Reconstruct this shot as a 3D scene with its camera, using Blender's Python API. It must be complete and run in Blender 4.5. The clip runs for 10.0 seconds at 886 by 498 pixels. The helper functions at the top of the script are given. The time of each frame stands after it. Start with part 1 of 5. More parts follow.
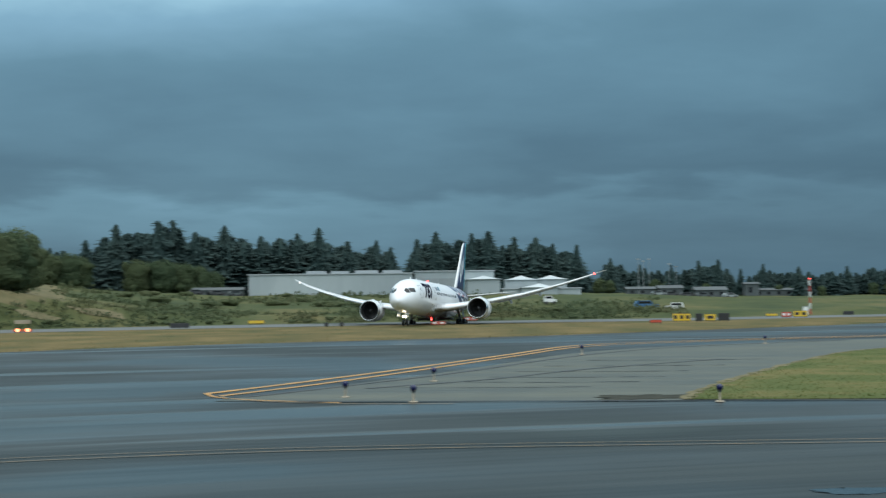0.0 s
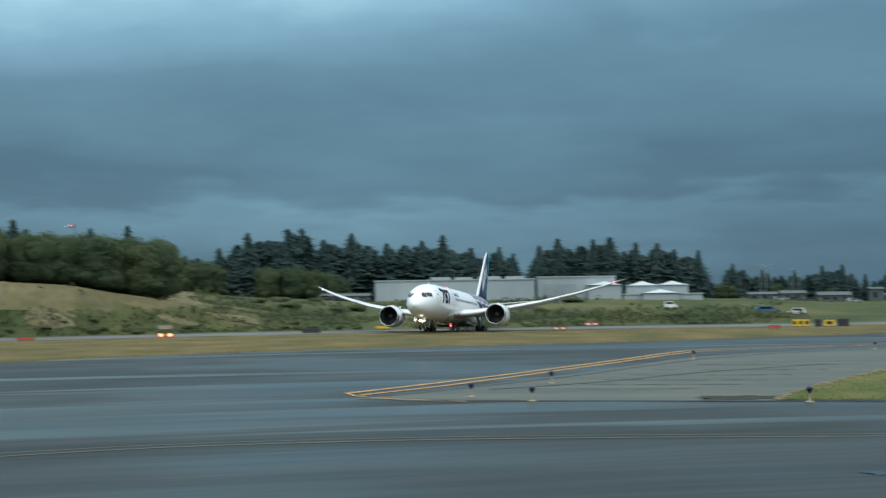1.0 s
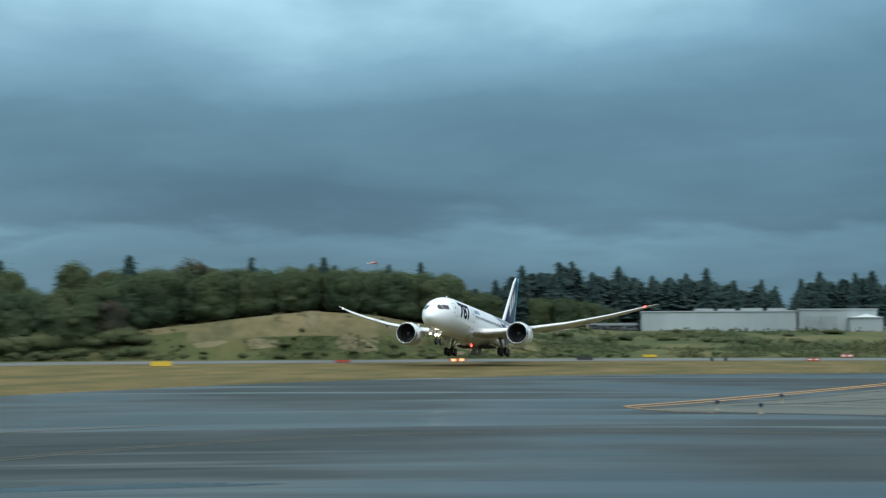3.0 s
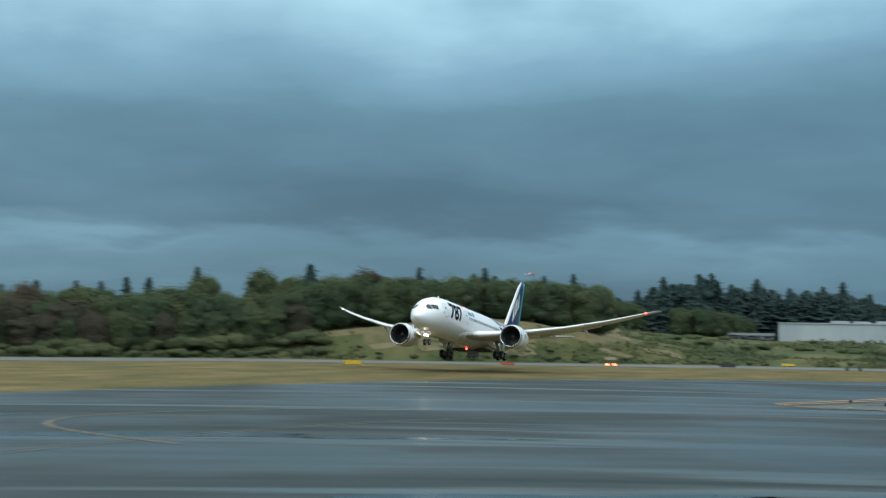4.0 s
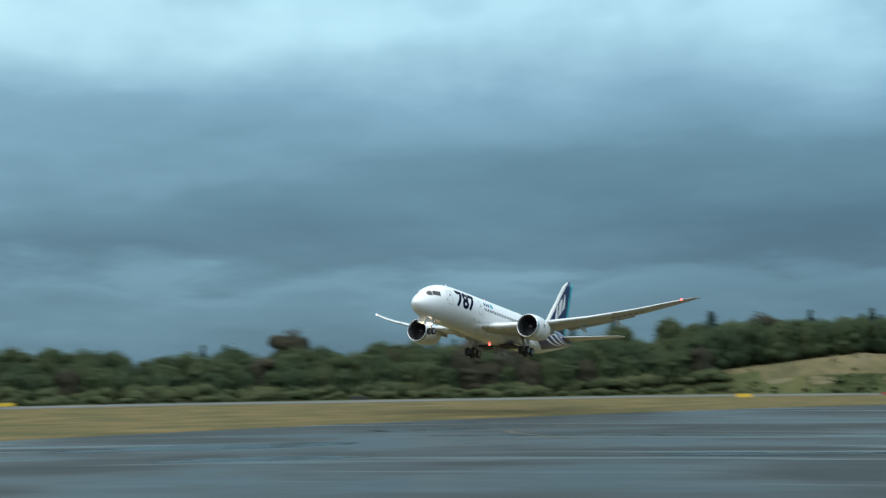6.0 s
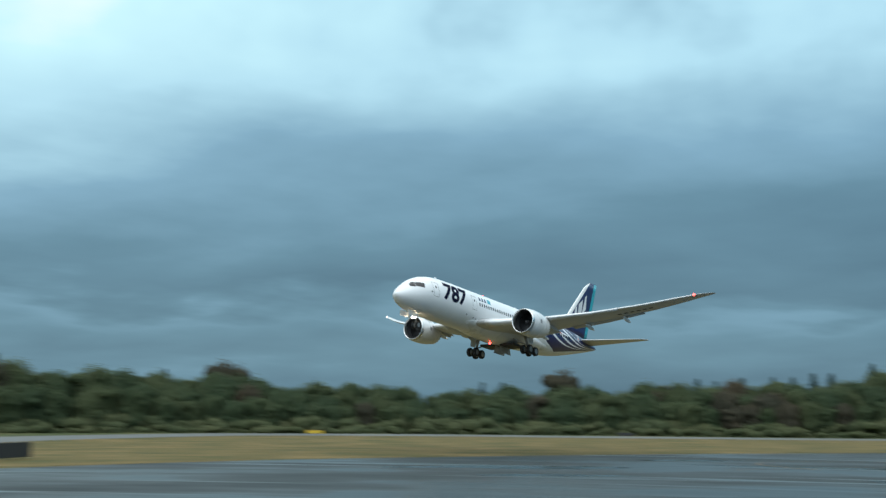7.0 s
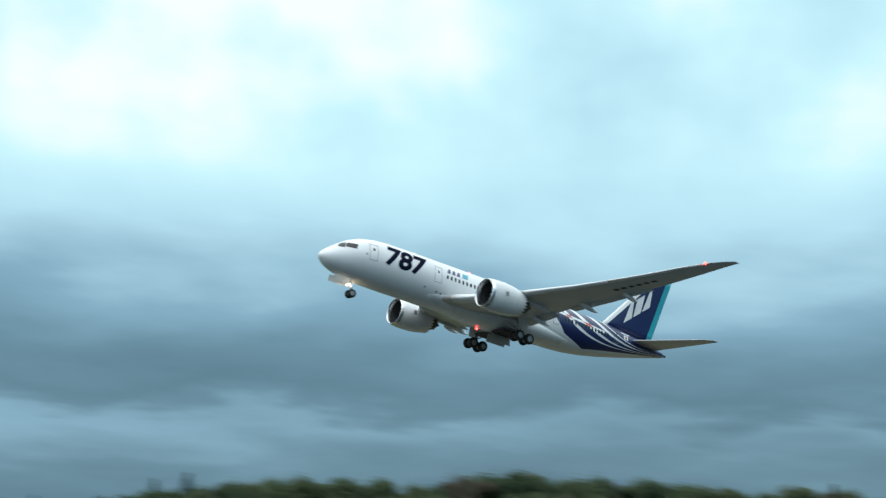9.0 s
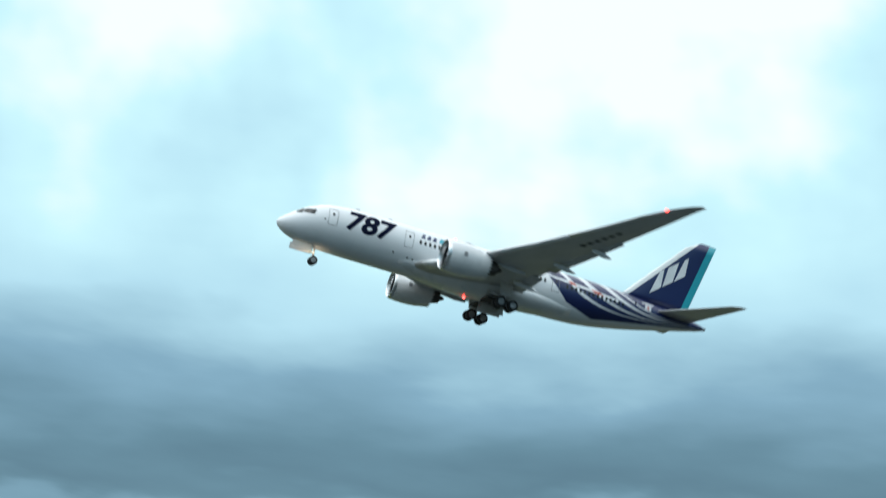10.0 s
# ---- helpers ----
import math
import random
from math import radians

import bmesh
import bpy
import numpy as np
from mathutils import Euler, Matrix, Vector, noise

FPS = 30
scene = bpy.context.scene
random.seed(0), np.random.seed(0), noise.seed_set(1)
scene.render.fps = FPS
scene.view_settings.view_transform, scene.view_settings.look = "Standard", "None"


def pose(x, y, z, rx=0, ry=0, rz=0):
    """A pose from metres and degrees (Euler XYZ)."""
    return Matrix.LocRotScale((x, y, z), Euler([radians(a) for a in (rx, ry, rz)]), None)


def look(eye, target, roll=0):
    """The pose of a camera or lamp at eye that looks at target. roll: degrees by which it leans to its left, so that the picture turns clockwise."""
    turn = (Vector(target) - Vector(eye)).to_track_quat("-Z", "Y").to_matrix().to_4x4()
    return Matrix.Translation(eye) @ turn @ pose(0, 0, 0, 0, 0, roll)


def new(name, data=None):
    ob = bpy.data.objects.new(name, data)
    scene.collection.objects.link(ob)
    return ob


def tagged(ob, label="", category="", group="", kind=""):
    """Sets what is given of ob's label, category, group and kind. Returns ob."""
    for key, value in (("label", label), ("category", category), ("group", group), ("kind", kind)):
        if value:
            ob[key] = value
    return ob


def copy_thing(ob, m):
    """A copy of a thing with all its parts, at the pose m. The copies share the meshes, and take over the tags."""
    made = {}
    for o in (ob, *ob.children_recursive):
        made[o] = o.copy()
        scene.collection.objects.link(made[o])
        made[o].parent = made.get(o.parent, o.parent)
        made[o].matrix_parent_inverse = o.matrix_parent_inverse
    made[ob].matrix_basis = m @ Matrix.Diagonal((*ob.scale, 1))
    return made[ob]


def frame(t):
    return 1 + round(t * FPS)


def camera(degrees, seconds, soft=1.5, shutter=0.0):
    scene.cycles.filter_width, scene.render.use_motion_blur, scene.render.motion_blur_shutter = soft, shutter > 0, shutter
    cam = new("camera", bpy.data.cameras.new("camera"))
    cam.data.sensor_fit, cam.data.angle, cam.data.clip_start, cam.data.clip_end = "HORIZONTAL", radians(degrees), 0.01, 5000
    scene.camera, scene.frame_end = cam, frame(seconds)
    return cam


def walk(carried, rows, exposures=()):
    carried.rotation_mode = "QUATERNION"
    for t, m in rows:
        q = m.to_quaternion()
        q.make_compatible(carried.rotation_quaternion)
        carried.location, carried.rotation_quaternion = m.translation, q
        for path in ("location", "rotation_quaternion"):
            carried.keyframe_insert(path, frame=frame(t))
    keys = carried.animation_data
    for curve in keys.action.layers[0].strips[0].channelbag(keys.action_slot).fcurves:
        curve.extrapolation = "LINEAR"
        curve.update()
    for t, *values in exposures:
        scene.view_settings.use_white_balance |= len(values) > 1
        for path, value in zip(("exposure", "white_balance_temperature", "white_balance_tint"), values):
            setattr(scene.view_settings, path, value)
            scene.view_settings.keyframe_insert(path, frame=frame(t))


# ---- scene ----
# ---------------------------------------------------------------- camera and its way
PATH = [  # seconds, x, y, z, yaw, pitch, roll of the camera
    (0.0, -0.00, 0.00, 4.71, 0.000, 2.028, -0.710),
    (0.5, -0.20, -3.19, 4.87, 2.235, 2.105, -0.719),
    (1.0, 0.42, -7.54, 5.00, 5.161, 2.283, -0.779),
    (1.5, 1.17, -12.36, 5.10, 8.025, 2.752, -0.697),
    (2.0, 2.19, -17.86, 5.19, 10.943, 3.201, -0.610),
    (3.5, 4.83, -50.45, 6.03, 18.831, 3.463, 0.448),
    (4.0, 6.63, -65.34, 6.08, 21.663, 3.578, 1.043),
    (4.5, 12.66, -75.17, 6.10, 25.008, 3.999, 0.812),
    (5.0, 20.86, -85.69, 6.06, 29.388, 4.281, 0.053),
    (6.5, 46.78, -121.56, 6.14, 44.661, 5.982, -0.188),
    (7.0, 58.26, -132.90, 6.09, 50.452, 6.772, 0.662),
    (7.5, 73.69, -138.47, 6.01, 57.824, 7.521, 0.521),
    (8.0, 89.68, -145.69, 5.92, 65.551, 8.779, 0.985),
    (8.5, 104.95, -152.37, 5.82, 74.879, 9.987, 1.543),
    (9.0, 120.26, -159.08, 5.73, 84.348, 11.236, 1.581),
    (9.5, 131.26, -164.08, 5.68, 92.348, 12.736, 1.581),
    (10.0, 140.26, -168.08, 5.65, 99.348, 15.036, 1.581),
]

FLIGHT = [  # seconds, x, y, z, heading, nose-up pitch, bank of the aeroplane
    (0.0, -1.48, 244.42, 3.29, -102.33, 2.11, 0.85),
    (0.5, -9.42, 242.30, 3.27, -101.08, 2.62, 0.65),
    (1.0, -19.65, 237.67, 3.40, -99.27, 3.11, 0.48),
    (1.5, -29.50, 229.40, 3.91, -97.05, 3.72, 0.86),
    (2.0, -39.16, 219.12, 4.37, -94.88, 4.28, 1.10),
    (3.5, -64.80, 172.27, 5.84, -89.40, 5.84, -0.34),
    (4.0, -73.67, 151.68, 5.90, -88.15, 6.15, -0.11),
    (4.5, -79.82, 134.72, 7.35, -85.80, 6.62, -0.27),
    (5.0, -85.94, 114.53, 8.94, -83.18, 7.15, -0.36),
    (6.5, -95.53, 36.73, 15.28, -77.13, 7.71, 1.32),
    (7.0, -94.98, 5.61, 18.25, -74.38, 7.55, 1.70),
    (7.5, -89.34, -24.73, 21.12, -70.70, 8.03, 1.29),
    (8.0, -79.78, -59.88, 24.53, -67.09, 8.37, 0.85),
    (8.5, -67.53, -96.31, 28.04, -63.76, 8.65, 0.70),
    (9.0, -50.49, -134.48, 31.39, -60.31, 9.42, 0.48),
    (9.5, -34.28, -164.36, 34.67, -59.45, 10.08, -0.22),
    (10.0, -18.55, -187.84, 44.28, -60.56, 9.85, -2.13),
]

cam = camera(36.0, 10.0, soft=1.3, shutter=0.9)
walk(cam, [(t, pose(x, y, z, 90 + pitch, 0, yaw) @ pose(0, 0, 0, 0, 0, roll)) for t, x, y, z, yaw, pitch, roll in PATH])

# ---------------------------------------------------------------- light
SUN_AZ, SUN_EL = radians(152.0), radians(46.0)   # bearing from +y towards +x, height


def sky_world():
    """Overcast sky: a clear-sky base under a broken layer of stratus that brightens upwards."""
    world = bpy.data.worlds.new("overcast_sky")
    scene.world = world
    world.use_nodes = True
    nt = world.node_tree
    nt.nodes.clear()
    N, L = nt.nodes.new, nt.links.new
    out, bg = N("ShaderNodeOutputWorld"), N("ShaderNodeBackground")
    tc, sep = N("ShaderNodeTexCoord"), N("ShaderNodeSeparateXYZ")
    L(tc.outputs["Generated"], sep.inputs[0])

    def calc(op, a, b=None, c=None):
        n = N("ShaderNodeMath")
        n.operation = op
        for i, v in enumerate((a, b, c)):
            if v is None:
                continue
            if isinstance(v, (int, float)):
                n.inputs[i].default_value = v
            else:
                L(v, n.inputs[i])
        return n.outputs[0]

    X, Y, Z = sep.outputs
    zc = calc("MAXIMUM", Z, 0.0)
    # the flat cloud base, seen in perspective
    den = calc("ADD", zc, 0.16)
    flat = N("ShaderNodeCombineXYZ")
    L(calc("DIVIDE", X, den), flat.inputs[0])
    L(calc("DIVIDE", Y, den), flat.inputs[1])

    def fbm(scale, detail, rough, off, dist=0.0):
        n = N("ShaderNodeTexNoise")
        n.inputs["Scale"].default_value, n.inputs["Detail"].default_value = scale, detail
        n.inputs["Roughness"].default_value, n.inputs["Distortion"].default_value = rough, dist
        m = N("ShaderNodeMapping")
        m.inputs["Location"].default_value = off
        L(flat.outputs[0], m.inputs[0])
        L(m.outputs[0], n.inputs["Vector"])
        return n.outputs["Fac"]

    big = calc("SUBTRACT", fbm(0.55, 2.5, 0.45, (3.1, 1.7, 0.0), 0.2), 0.5)
    mid = calc("SUBTRACT", fbm(1.9, 5.0, 0.52, (0.4, 7.2, 0.0), 0.12), 0.5)
    # height of the sight line, and nearness to the veiled sun
    tall = calc("MULTIPLY", calc("ARCSINE", zc), 3.15)
    high = calc("ADD", calc("MINIMUM", tall, 0.80), calc("MULTIPLY", calc("MAXIMUM", calc("SUBTRACT", tall, 0.80), 0.0), 0.25))
    # soft bright breaks in the higher cloud
    puff = N("ShaderNodeTexNoise")
    puff.inputs["Scale"].default_value, puff.inputs["Detail"].default_value, puff.inputs["Roughness"].default_value = 5.5, 4.0, 0.5
    turn = N("ShaderNodeMapping")
    turn.inputs["Rotation"].default_value = (0, 0, radians(25))
    L(tc.outputs["Generated"], turn.inputs[0])
    L(turn.outputs[0], puff.inputs["Vector"])
    veil = N("ShaderNodeMapRange")
    veil.interpolation_type = "SMOOTHSTEP"
    L(tall, veil.inputs[0])
    veil.inputs[1].default_value, veil.inputs[2].default_value = 0.56, 1.02
    breaks = calc("MULTIPLY", veil.outputs[0], calc("MULTIPLY", calc("SUBTRACT", puff.outputs["Fac"], 0.45), 1.1))
    lit = N("ShaderNodeMapRange")
    lit.interpolation_type = "SMOOTHSTEP"
    L(calc("ADD", calc("MULTIPLY", X, -0.9), calc("MULTIPLY", Y, -0.35)), lit.inputs[0])
    lit.inputs[1].default_value, lit.inputs[2].default_value = -0.45, 0.95
    lit.inputs[3].default_value, lit.inputs[4].default_value = 0.0, 0.275
    low = N("ShaderNodeMapRange")
    L(tall, low.inputs[0])
    low.inputs[1].default_value, low.inputs[2].default_value = 0.05, 0.45
    low.inputs[3].default_value, low.inputs[4].default_value = 0.48, 1.0
    s = calc("ADD", calc("ADD", high, breaks), calc("MULTIPLY", lit.outputs[0], low.outputs[0]))
    s = calc("ADD", s, calc("MULTIPLY", big, 0.62))
    s = calc("ADD", s, calc("MULTIPLY", mid, 0.34))
    # the paler gap under the cloud base
    gap = N("ShaderNodeMapRange")
    gap.interpolation_type = "SMOOTHSTEP"
    L(calc("ADD", Z, calc("MULTIPLY", mid, 0.10)), gap.inputs[0])
    gap.inputs[1].default_value, gap.inputs[2].default_value = 0.062, 0.092
    gap.inputs[3].default_value, gap.inputs[4].default_value = 0.30, 0.0
    s = calc("ADD", s, gap.outputs[0])
    ramp = N("ShaderNodeValToRGB")
    e = ramp.color_ramp.elements
    stops = [(0.07, (0.046, 0.110, 0.165)), (0.26, (0.072, 0.158, 0.226)), (0.435, (0.120, 0.250, 0.340)),
             (0.575, (0.210, 0.400, 0.540)), (0.715, (0.445, 0.745, 0.895)), (0.87, (0.575, 0.92, 1.03)), (1.0, (0.89, 1.02, 1.07))]
    while len(e) < len(stops):
        e.new(0.5)
    for el, (p, c) in zip(e, stops):
        el.position, el.color = p, (*c, 1)
    L(calc("MULTIPLY", s, 0.75), ramp.inputs[0])
    sky = N("ShaderNodeTexSky")
    sky.sky_type, sky.sun_disc = "NISHITA", False
    sky.sun_elevation, sky.sun_rotation = SUN_EL, SUN_AZ
    add = N("ShaderNodeMixRGB")
    add.blend_type = "ADD"
    add.inputs[0].default_value = 0.006
    L(ramp.outputs[0], add.inputs[1])
    L(sky.outputs[0], add.inputs[2])
    # greyer towards the veiled sun, and white overhead
    grey, top = N("ShaderNodeMixRGB"), N("ShaderNodeMixRGB")
    grey.blend_type = "MULTIPLY"
    L(calc("MULTIPLY", lit.outputs[0], 3.7), grey.inputs[0])
    L(add.outputs[0], grey.inputs[1])
    grey.inputs[2].default_value = (1.05, 1.01, 0.98, 1)
    zen = N("ShaderNodeMapRange")
    L(Z, zen.inputs[0])
    zen.inputs[1].default_value, zen.inputs[2].default_value = 0.46, 0.72
    zen.inputs[3].default_value, zen.inputs[4].default_value = 0.0, 1.0
    L(zen.outputs[0], top.inputs[0])
    L(grey.outputs[0], top.inputs[1])
    top.inputs[2].default_value = (1.46, 1.60, 1.66, 1)
    L(top.outputs[0], bg.inputs[0])
    L(bg.outputs[0], out.inputs[0])


sky_world()
sun_data = bpy.data.lights.new("sun", "SUN")
sun_data.energy, sun_data.angle, sun_data.color = 1.2, radians(75), (0.97, 1.0, 1.0)
sun = new("sun", sun_data)
sun.matrix_world = look((0, 0, 0), (-math.sin(SUN_AZ) * math.cos(SUN_EL), -math.cos(SUN_AZ) * math.cos(SUN_EL), -math.sin(SUN_EL)))
scene.view_settings.exposure = 0.0


# ---------------------------------------------------------------- materials
def material(name, tones, scale=1.0, rough=(0.5, 0.7), metal=0.0, bump=0.0, fine=8.0, stretch=(1, 1, 1), by_object=0.0, coat=0.0, positions=None, transmission=0.0, world_space=True, thin=0.0):
    """tones: two or more base colours mixed by two scales of noise."""
    m = bpy.data.materials.new(name)
    m.use_nodes = True
    nt = m.node_tree
    N, L = nt.nodes.new, nt.links.new
    b = nt.nodes["Principled BSDF"]
    tc, mp = N("ShaderNodeTexCoord"), N("ShaderNodeMapping")
    geo = N("ShaderNodeNewGeometry")
    L(geo.outputs["Position"] if world_space else tc.outputs["Object"], mp.inputs[0])
    mp.inputs["Scale"].default_value = stretch
    n1, n2 = N("ShaderNodeTexNoise"), N("ShaderNodeTexNoise")
    for n, sc, det in ((n1, scale, 5.0), (n2, scale * fine, 4.0)):
        n.inputs["Scale"].default_value, n.inputs["Detail"].default_value = sc, det
        L(mp.outputs[0], n.inputs["Vector"])
    mix = N("ShaderNodeMath")
    mix.operation = "MULTIPLY_ADD"
    L(n2.outputs["Fac"], mix.inputs[0])
    mix.inputs[1].default_value = 0.45
    half = N("ShaderNodeMath")
    half.operation = "MULTIPLY_ADD"
    L(n1.outputs["Fac"], half.inputs[0])
    half.inputs[1].default_value, half.inputs[2].default_value = 1.3, -0.37
    L(half.outputs[0], mix.inputs[2])
    fac = mix.outputs[0]
    if by_object:
        info, ad = N("ShaderNodeObjectInfo"), N("ShaderNodeMath")
        ad.operation = "MULTIPLY_ADD"
        L(info.outputs["Random"], ad.inputs[0])
        ad.inputs[1].default_value = by_object
        L(fac, ad.inputs[2])
        sb = N("ShaderNodeMath")
        sb.operation = "SUBTRACT"
        L(ad.outputs[0], sb.inputs[0])
        sb.inputs[1].default_value = by_object / 2
        fac = sb.outputs[0]
    ramp = N("ShaderNodeValToRGB")
    e = ramp.color_ramp.elements
    while len(e) < len(tones):
        e.new(0.5)
    for i, (el, c) in enumerate(zip(e, tones)):
        el.position = positions[i] if positions else 0.25 + 0.5 * i / max(1, len(tones) - 1)
        el.color = (*c, 1)
    L(fac, ramp.inputs[0])
    L(ramp.outputs[0], b.inputs["Base Color"])
    rr = N("ShaderNodeMapRange")
    L(n1.outputs["Fac"], rr.inputs[0])
    rr.inputs[1].default_value, rr.inputs[2].default_value = 0.3, 0.7
    rr.inputs[3].default_value, rr.inputs[4].default_value = rough
    L(rr.outputs[0], b.inputs["Roughness"])
    b.inputs["Metallic"].default_value = metal
    if rough[0] >= 0.8 or thin:
        b.inputs["Specular IOR Level"].default_value = 0.08
    b.inputs["Coat Weight"].default_value = coat
    b.inputs["Transmission Weight"].default_value = transmission
    if thin:
        # light passes through the leaves
        tr, ms = N("ShaderNodeBsdfTranslucent"), N("ShaderNodeMixShader")
        ms.inputs[0].default_value = thin
        L(ramp.outputs[0], tr.inputs[0])
        L(b.outputs[0], ms.inputs[1])
        L(tr.outputs[0], ms.inputs[2])
        L(ms.outputs[0], nt.nodes["Material Output"].inputs[0])
    if bump:
        bp = N("ShaderNodeBump")
        bp.inputs["Strength"].default_value, bp.inputs["Distance"].default_value = 0.6, bump
        L(n2.outputs["Fac"], bp.inputs["Height"])
        L(bp.outputs[0], b.inputs["Normal"])
    return m


def glow(name, colour, power):
    m = bpy.data.materials.new(name)
    m.use_nodes = True
    b = m.node_tree.nodes["Principled BSDF"]
    b.inputs["Base Color"].default_value = (*colour, 1)
    b.inputs["Emission Color"].default_value = (*colour, 1)
    b.inputs["Emission Strength"].default_value = power
    return m


def asphalt():
    """Damp asphalt: long streaks along the taxiing direction, dark wet and paler dry areas, fine grit."""
    m = bpy.data.materials.new("damp_asphalt")
    m.use_nodes = True
    nt = m.node_tree
    N, L = nt.nodes.new, nt.links.new
    b = nt.nodes["Principled BSDF"]
    geo, sep = N("ShaderNodeNewGeometry"), N("ShaderNodeSeparateXYZ")
    L(geo.outputs["Position"], sep.inputs[0])

    def calc(op, *v):
        n = N("ShaderNodeMath")
        n.operation = op
        for i, x in enumerate(v):
            if isinstance(x, (int, float)):
                n.inputs[i].default_value = x
            else:
                L(x, n.inputs[i])
        return n.outputs[0]

    # wheel tracks and drying marks run round the bend of the taxiway
    dx, dy = calc("SUBTRACT", 62.0, sep.outputs[0]), calc("SUBTRACT", sep.outputs[1], -178.0)
    rad = calc("SQRT", calc("ADD", calc("MULTIPLY", dx, dx), calc("MULTIPLY", dy, dy)))
    ang = calc("ARCTAN2", dy, dx)

    def streak(sr, sa, detail):
        v, n = N("ShaderNodeCombineXYZ"), N("ShaderNodeTexNoise")
        L(calc("MULTIPLY", rad, sr), v.inputs[0])
        L(calc("MULTIPLY", ang, sa), v.inputs[1])
        n.inputs["Scale"].default_value, n.inputs["Detail"].default_value = 1.0, detail
        L(v.outputs[0], n.inputs["Vector"])
        return n.outputs["Fac"]

    def spot(scale, detail):
        n = N("ShaderNodeTexNoise")
        n.inputs["Scale"].default_value, n.inputs["Detail"].default_value = scale, detail
        L(geo.outputs["Position"], n.inputs["Vector"])
        return n.outputs["Fac"]

    s1, s2, s3, big, grit = streak(0.11, 4.0, 4.0), streak(0.45, 5.0, 2.0), streak(2.0, 18.0, 2.0), spot(0.03, 3.0), spot(9.0, 2.0)
    film = streak(0.15, 2.8, 3.0)
    f = calc("ADD", calc("ADD", calc("MULTIPLY", s1, 0.35), calc("MULTIPLY", s2, 0.30)), calc("ADD", calc("MULTIPLY", s3, 0.06), calc("ADD", calc("MULTIPLY", big, 0.9), calc("MULTIPLY", grit, 0.12))))
    ramp = N("ShaderNodeValToRGB")
    e = ramp.color_ramp.elements
    e.new(0.5)
    for el, (p, c) in zip(e, ((0.70, (0.005, 0.010, 0.012)), (0.88, (0.012, 0.021, 0.023)), (1.06, (0.028, 0.043, 0.045)))):
        el.position, el.color = min(1.0, p / 1.4), (*c, 1)
    L(calc("DIVIDE", f, 1.4), ramp.inputs[0])
    L(ramp.outputs[0], b.inputs["Base Color"])
    rr = N("ShaderNodeMapRange")
    L(calc("ADD", calc("MULTIPLY", s1, 0.3), calc("ADD", calc("MULTIPLY", s2, 0.1), calc("MULTIPLY", big, 0.8))), rr.inputs[0])
    rr.inputs[1].default_value, rr.inputs[2].default_value = 0.52, 0.68
    rr.inputs[3].default_value, rr.inputs[4].default_value = 0.34, 0.85
    # thin films of rain, smoother than the rest, in long drying streaks
    wet = N("ShaderNodeMapRange")
    wet.interpolation_type = "SMOOTHSTEP"
    L(calc("ADD", film, calc("MULTIPLY", calc("SUBTRACT", s2, 0.5), 0.12)), wet.inputs[0])
    wet.inputs[1].default_value, wet.inputs[2].default_value = 0.56, 0.66
    wet.inputs[3].default_value, wet.inputs[4].default_value = 0.0, 1.0
    L(calc("ADD", calc("MULTIPLY", rr.outputs[0], calc("SUBTRACT", 1.0, wet.outputs[0])), calc("MULTIPLY", wet.outputs[0], 0.30)), b.inputs["Roughness"])
    worn = N("ShaderNodeMapRange")
    L(calc("ADD", calc("MULTIPLY", s2, 0.55), calc("MULTIPLY", s3, 0.45)), worn.inputs[0])
    worn.inputs[1].default_value, worn.inputs[2].default_value = 0.38, 0.62
    worn.inputs[3].default_value, worn.inputs[4].default_value = 0.20, 0.38
    L(calc("ADD", worn.outputs[0], calc("MULTIPLY", wet.outputs[0], 0.32)), b.inputs["Specular IOR Level"])
    bp = N("ShaderNodeBump")
    bp.inputs["Strength"].default_value, bp.inputs["Distance"].default_value = 0.5, 0.008
    L(grit, bp.inputs["Height"])
    L(bp.outputs[0], b.inputs["Normal"])
    return m


M = {}
M["asphalt"] = asphalt()
M["seal"] = material("crack_sealant", [(0.022, 0.026, 0.027), (0.036, 0.040, 0.041)], 0.8, (0.5, 0.75))
M["concrete"] = material("weathered_concrete", [(0.030, 0.040, 0.034), (0.060, 0.070, 0.058), (0.090, 0.099, 0.079)], 0.2, (0.6, 0.9), bump=0.01, fine=6.0, stretch=(0.3, 1.2, 1))
M["runway"] = material("runway_surface", [(0.075, 0.085, 0.085), (0.12, 0.13, 0.128)], 0.05, (0.75, 0.95), bump=0.01)
M["yellow"] = material("orange_yellow_line_paint", [(0.30, 0.155, 0.045), (0.43, 0.22, 0.055), (0.53, 0.275, 0.068)], 1.2, (0.5, 0.7))
M["faded"] = material("faded_yellow_paint", [(0.085, 0.070, 0.048), (0.150, 0.105, 0.052), (0.215, 0.140, 0.060)], 1.0, (0.5, 0.7))
M["strip"] = material("dry_mown_grass", [(0.060, 0.066, 0.026), (0.098, 0.085, 0.034), (0.134, 0.104, 0.045), (0.182, 0.136, 0.062)], 0.10, (0.85, 0.95), bump=0.05, fine=10.0, stretch=(1.3, 0.8, 1), positions=[0.22, 0.42, 0.60, 0.80])
M["patch"] = material("mown_grass_patch", [(0.060, 0.084, 0.024), (0.090, 0.102, 0.034), (0.150, 0.128, 0.052)], 0.16, (0.85, 0.95), bump=0.03, fine=7.0)
M["blade"] = material("grass_blades", [(0.074, 0.100, 0.030), (0.108, 0.120, 0.040), (0.165, 0.145, 0.058)], 0.16, (0.8, 0.9), thin=0.4)
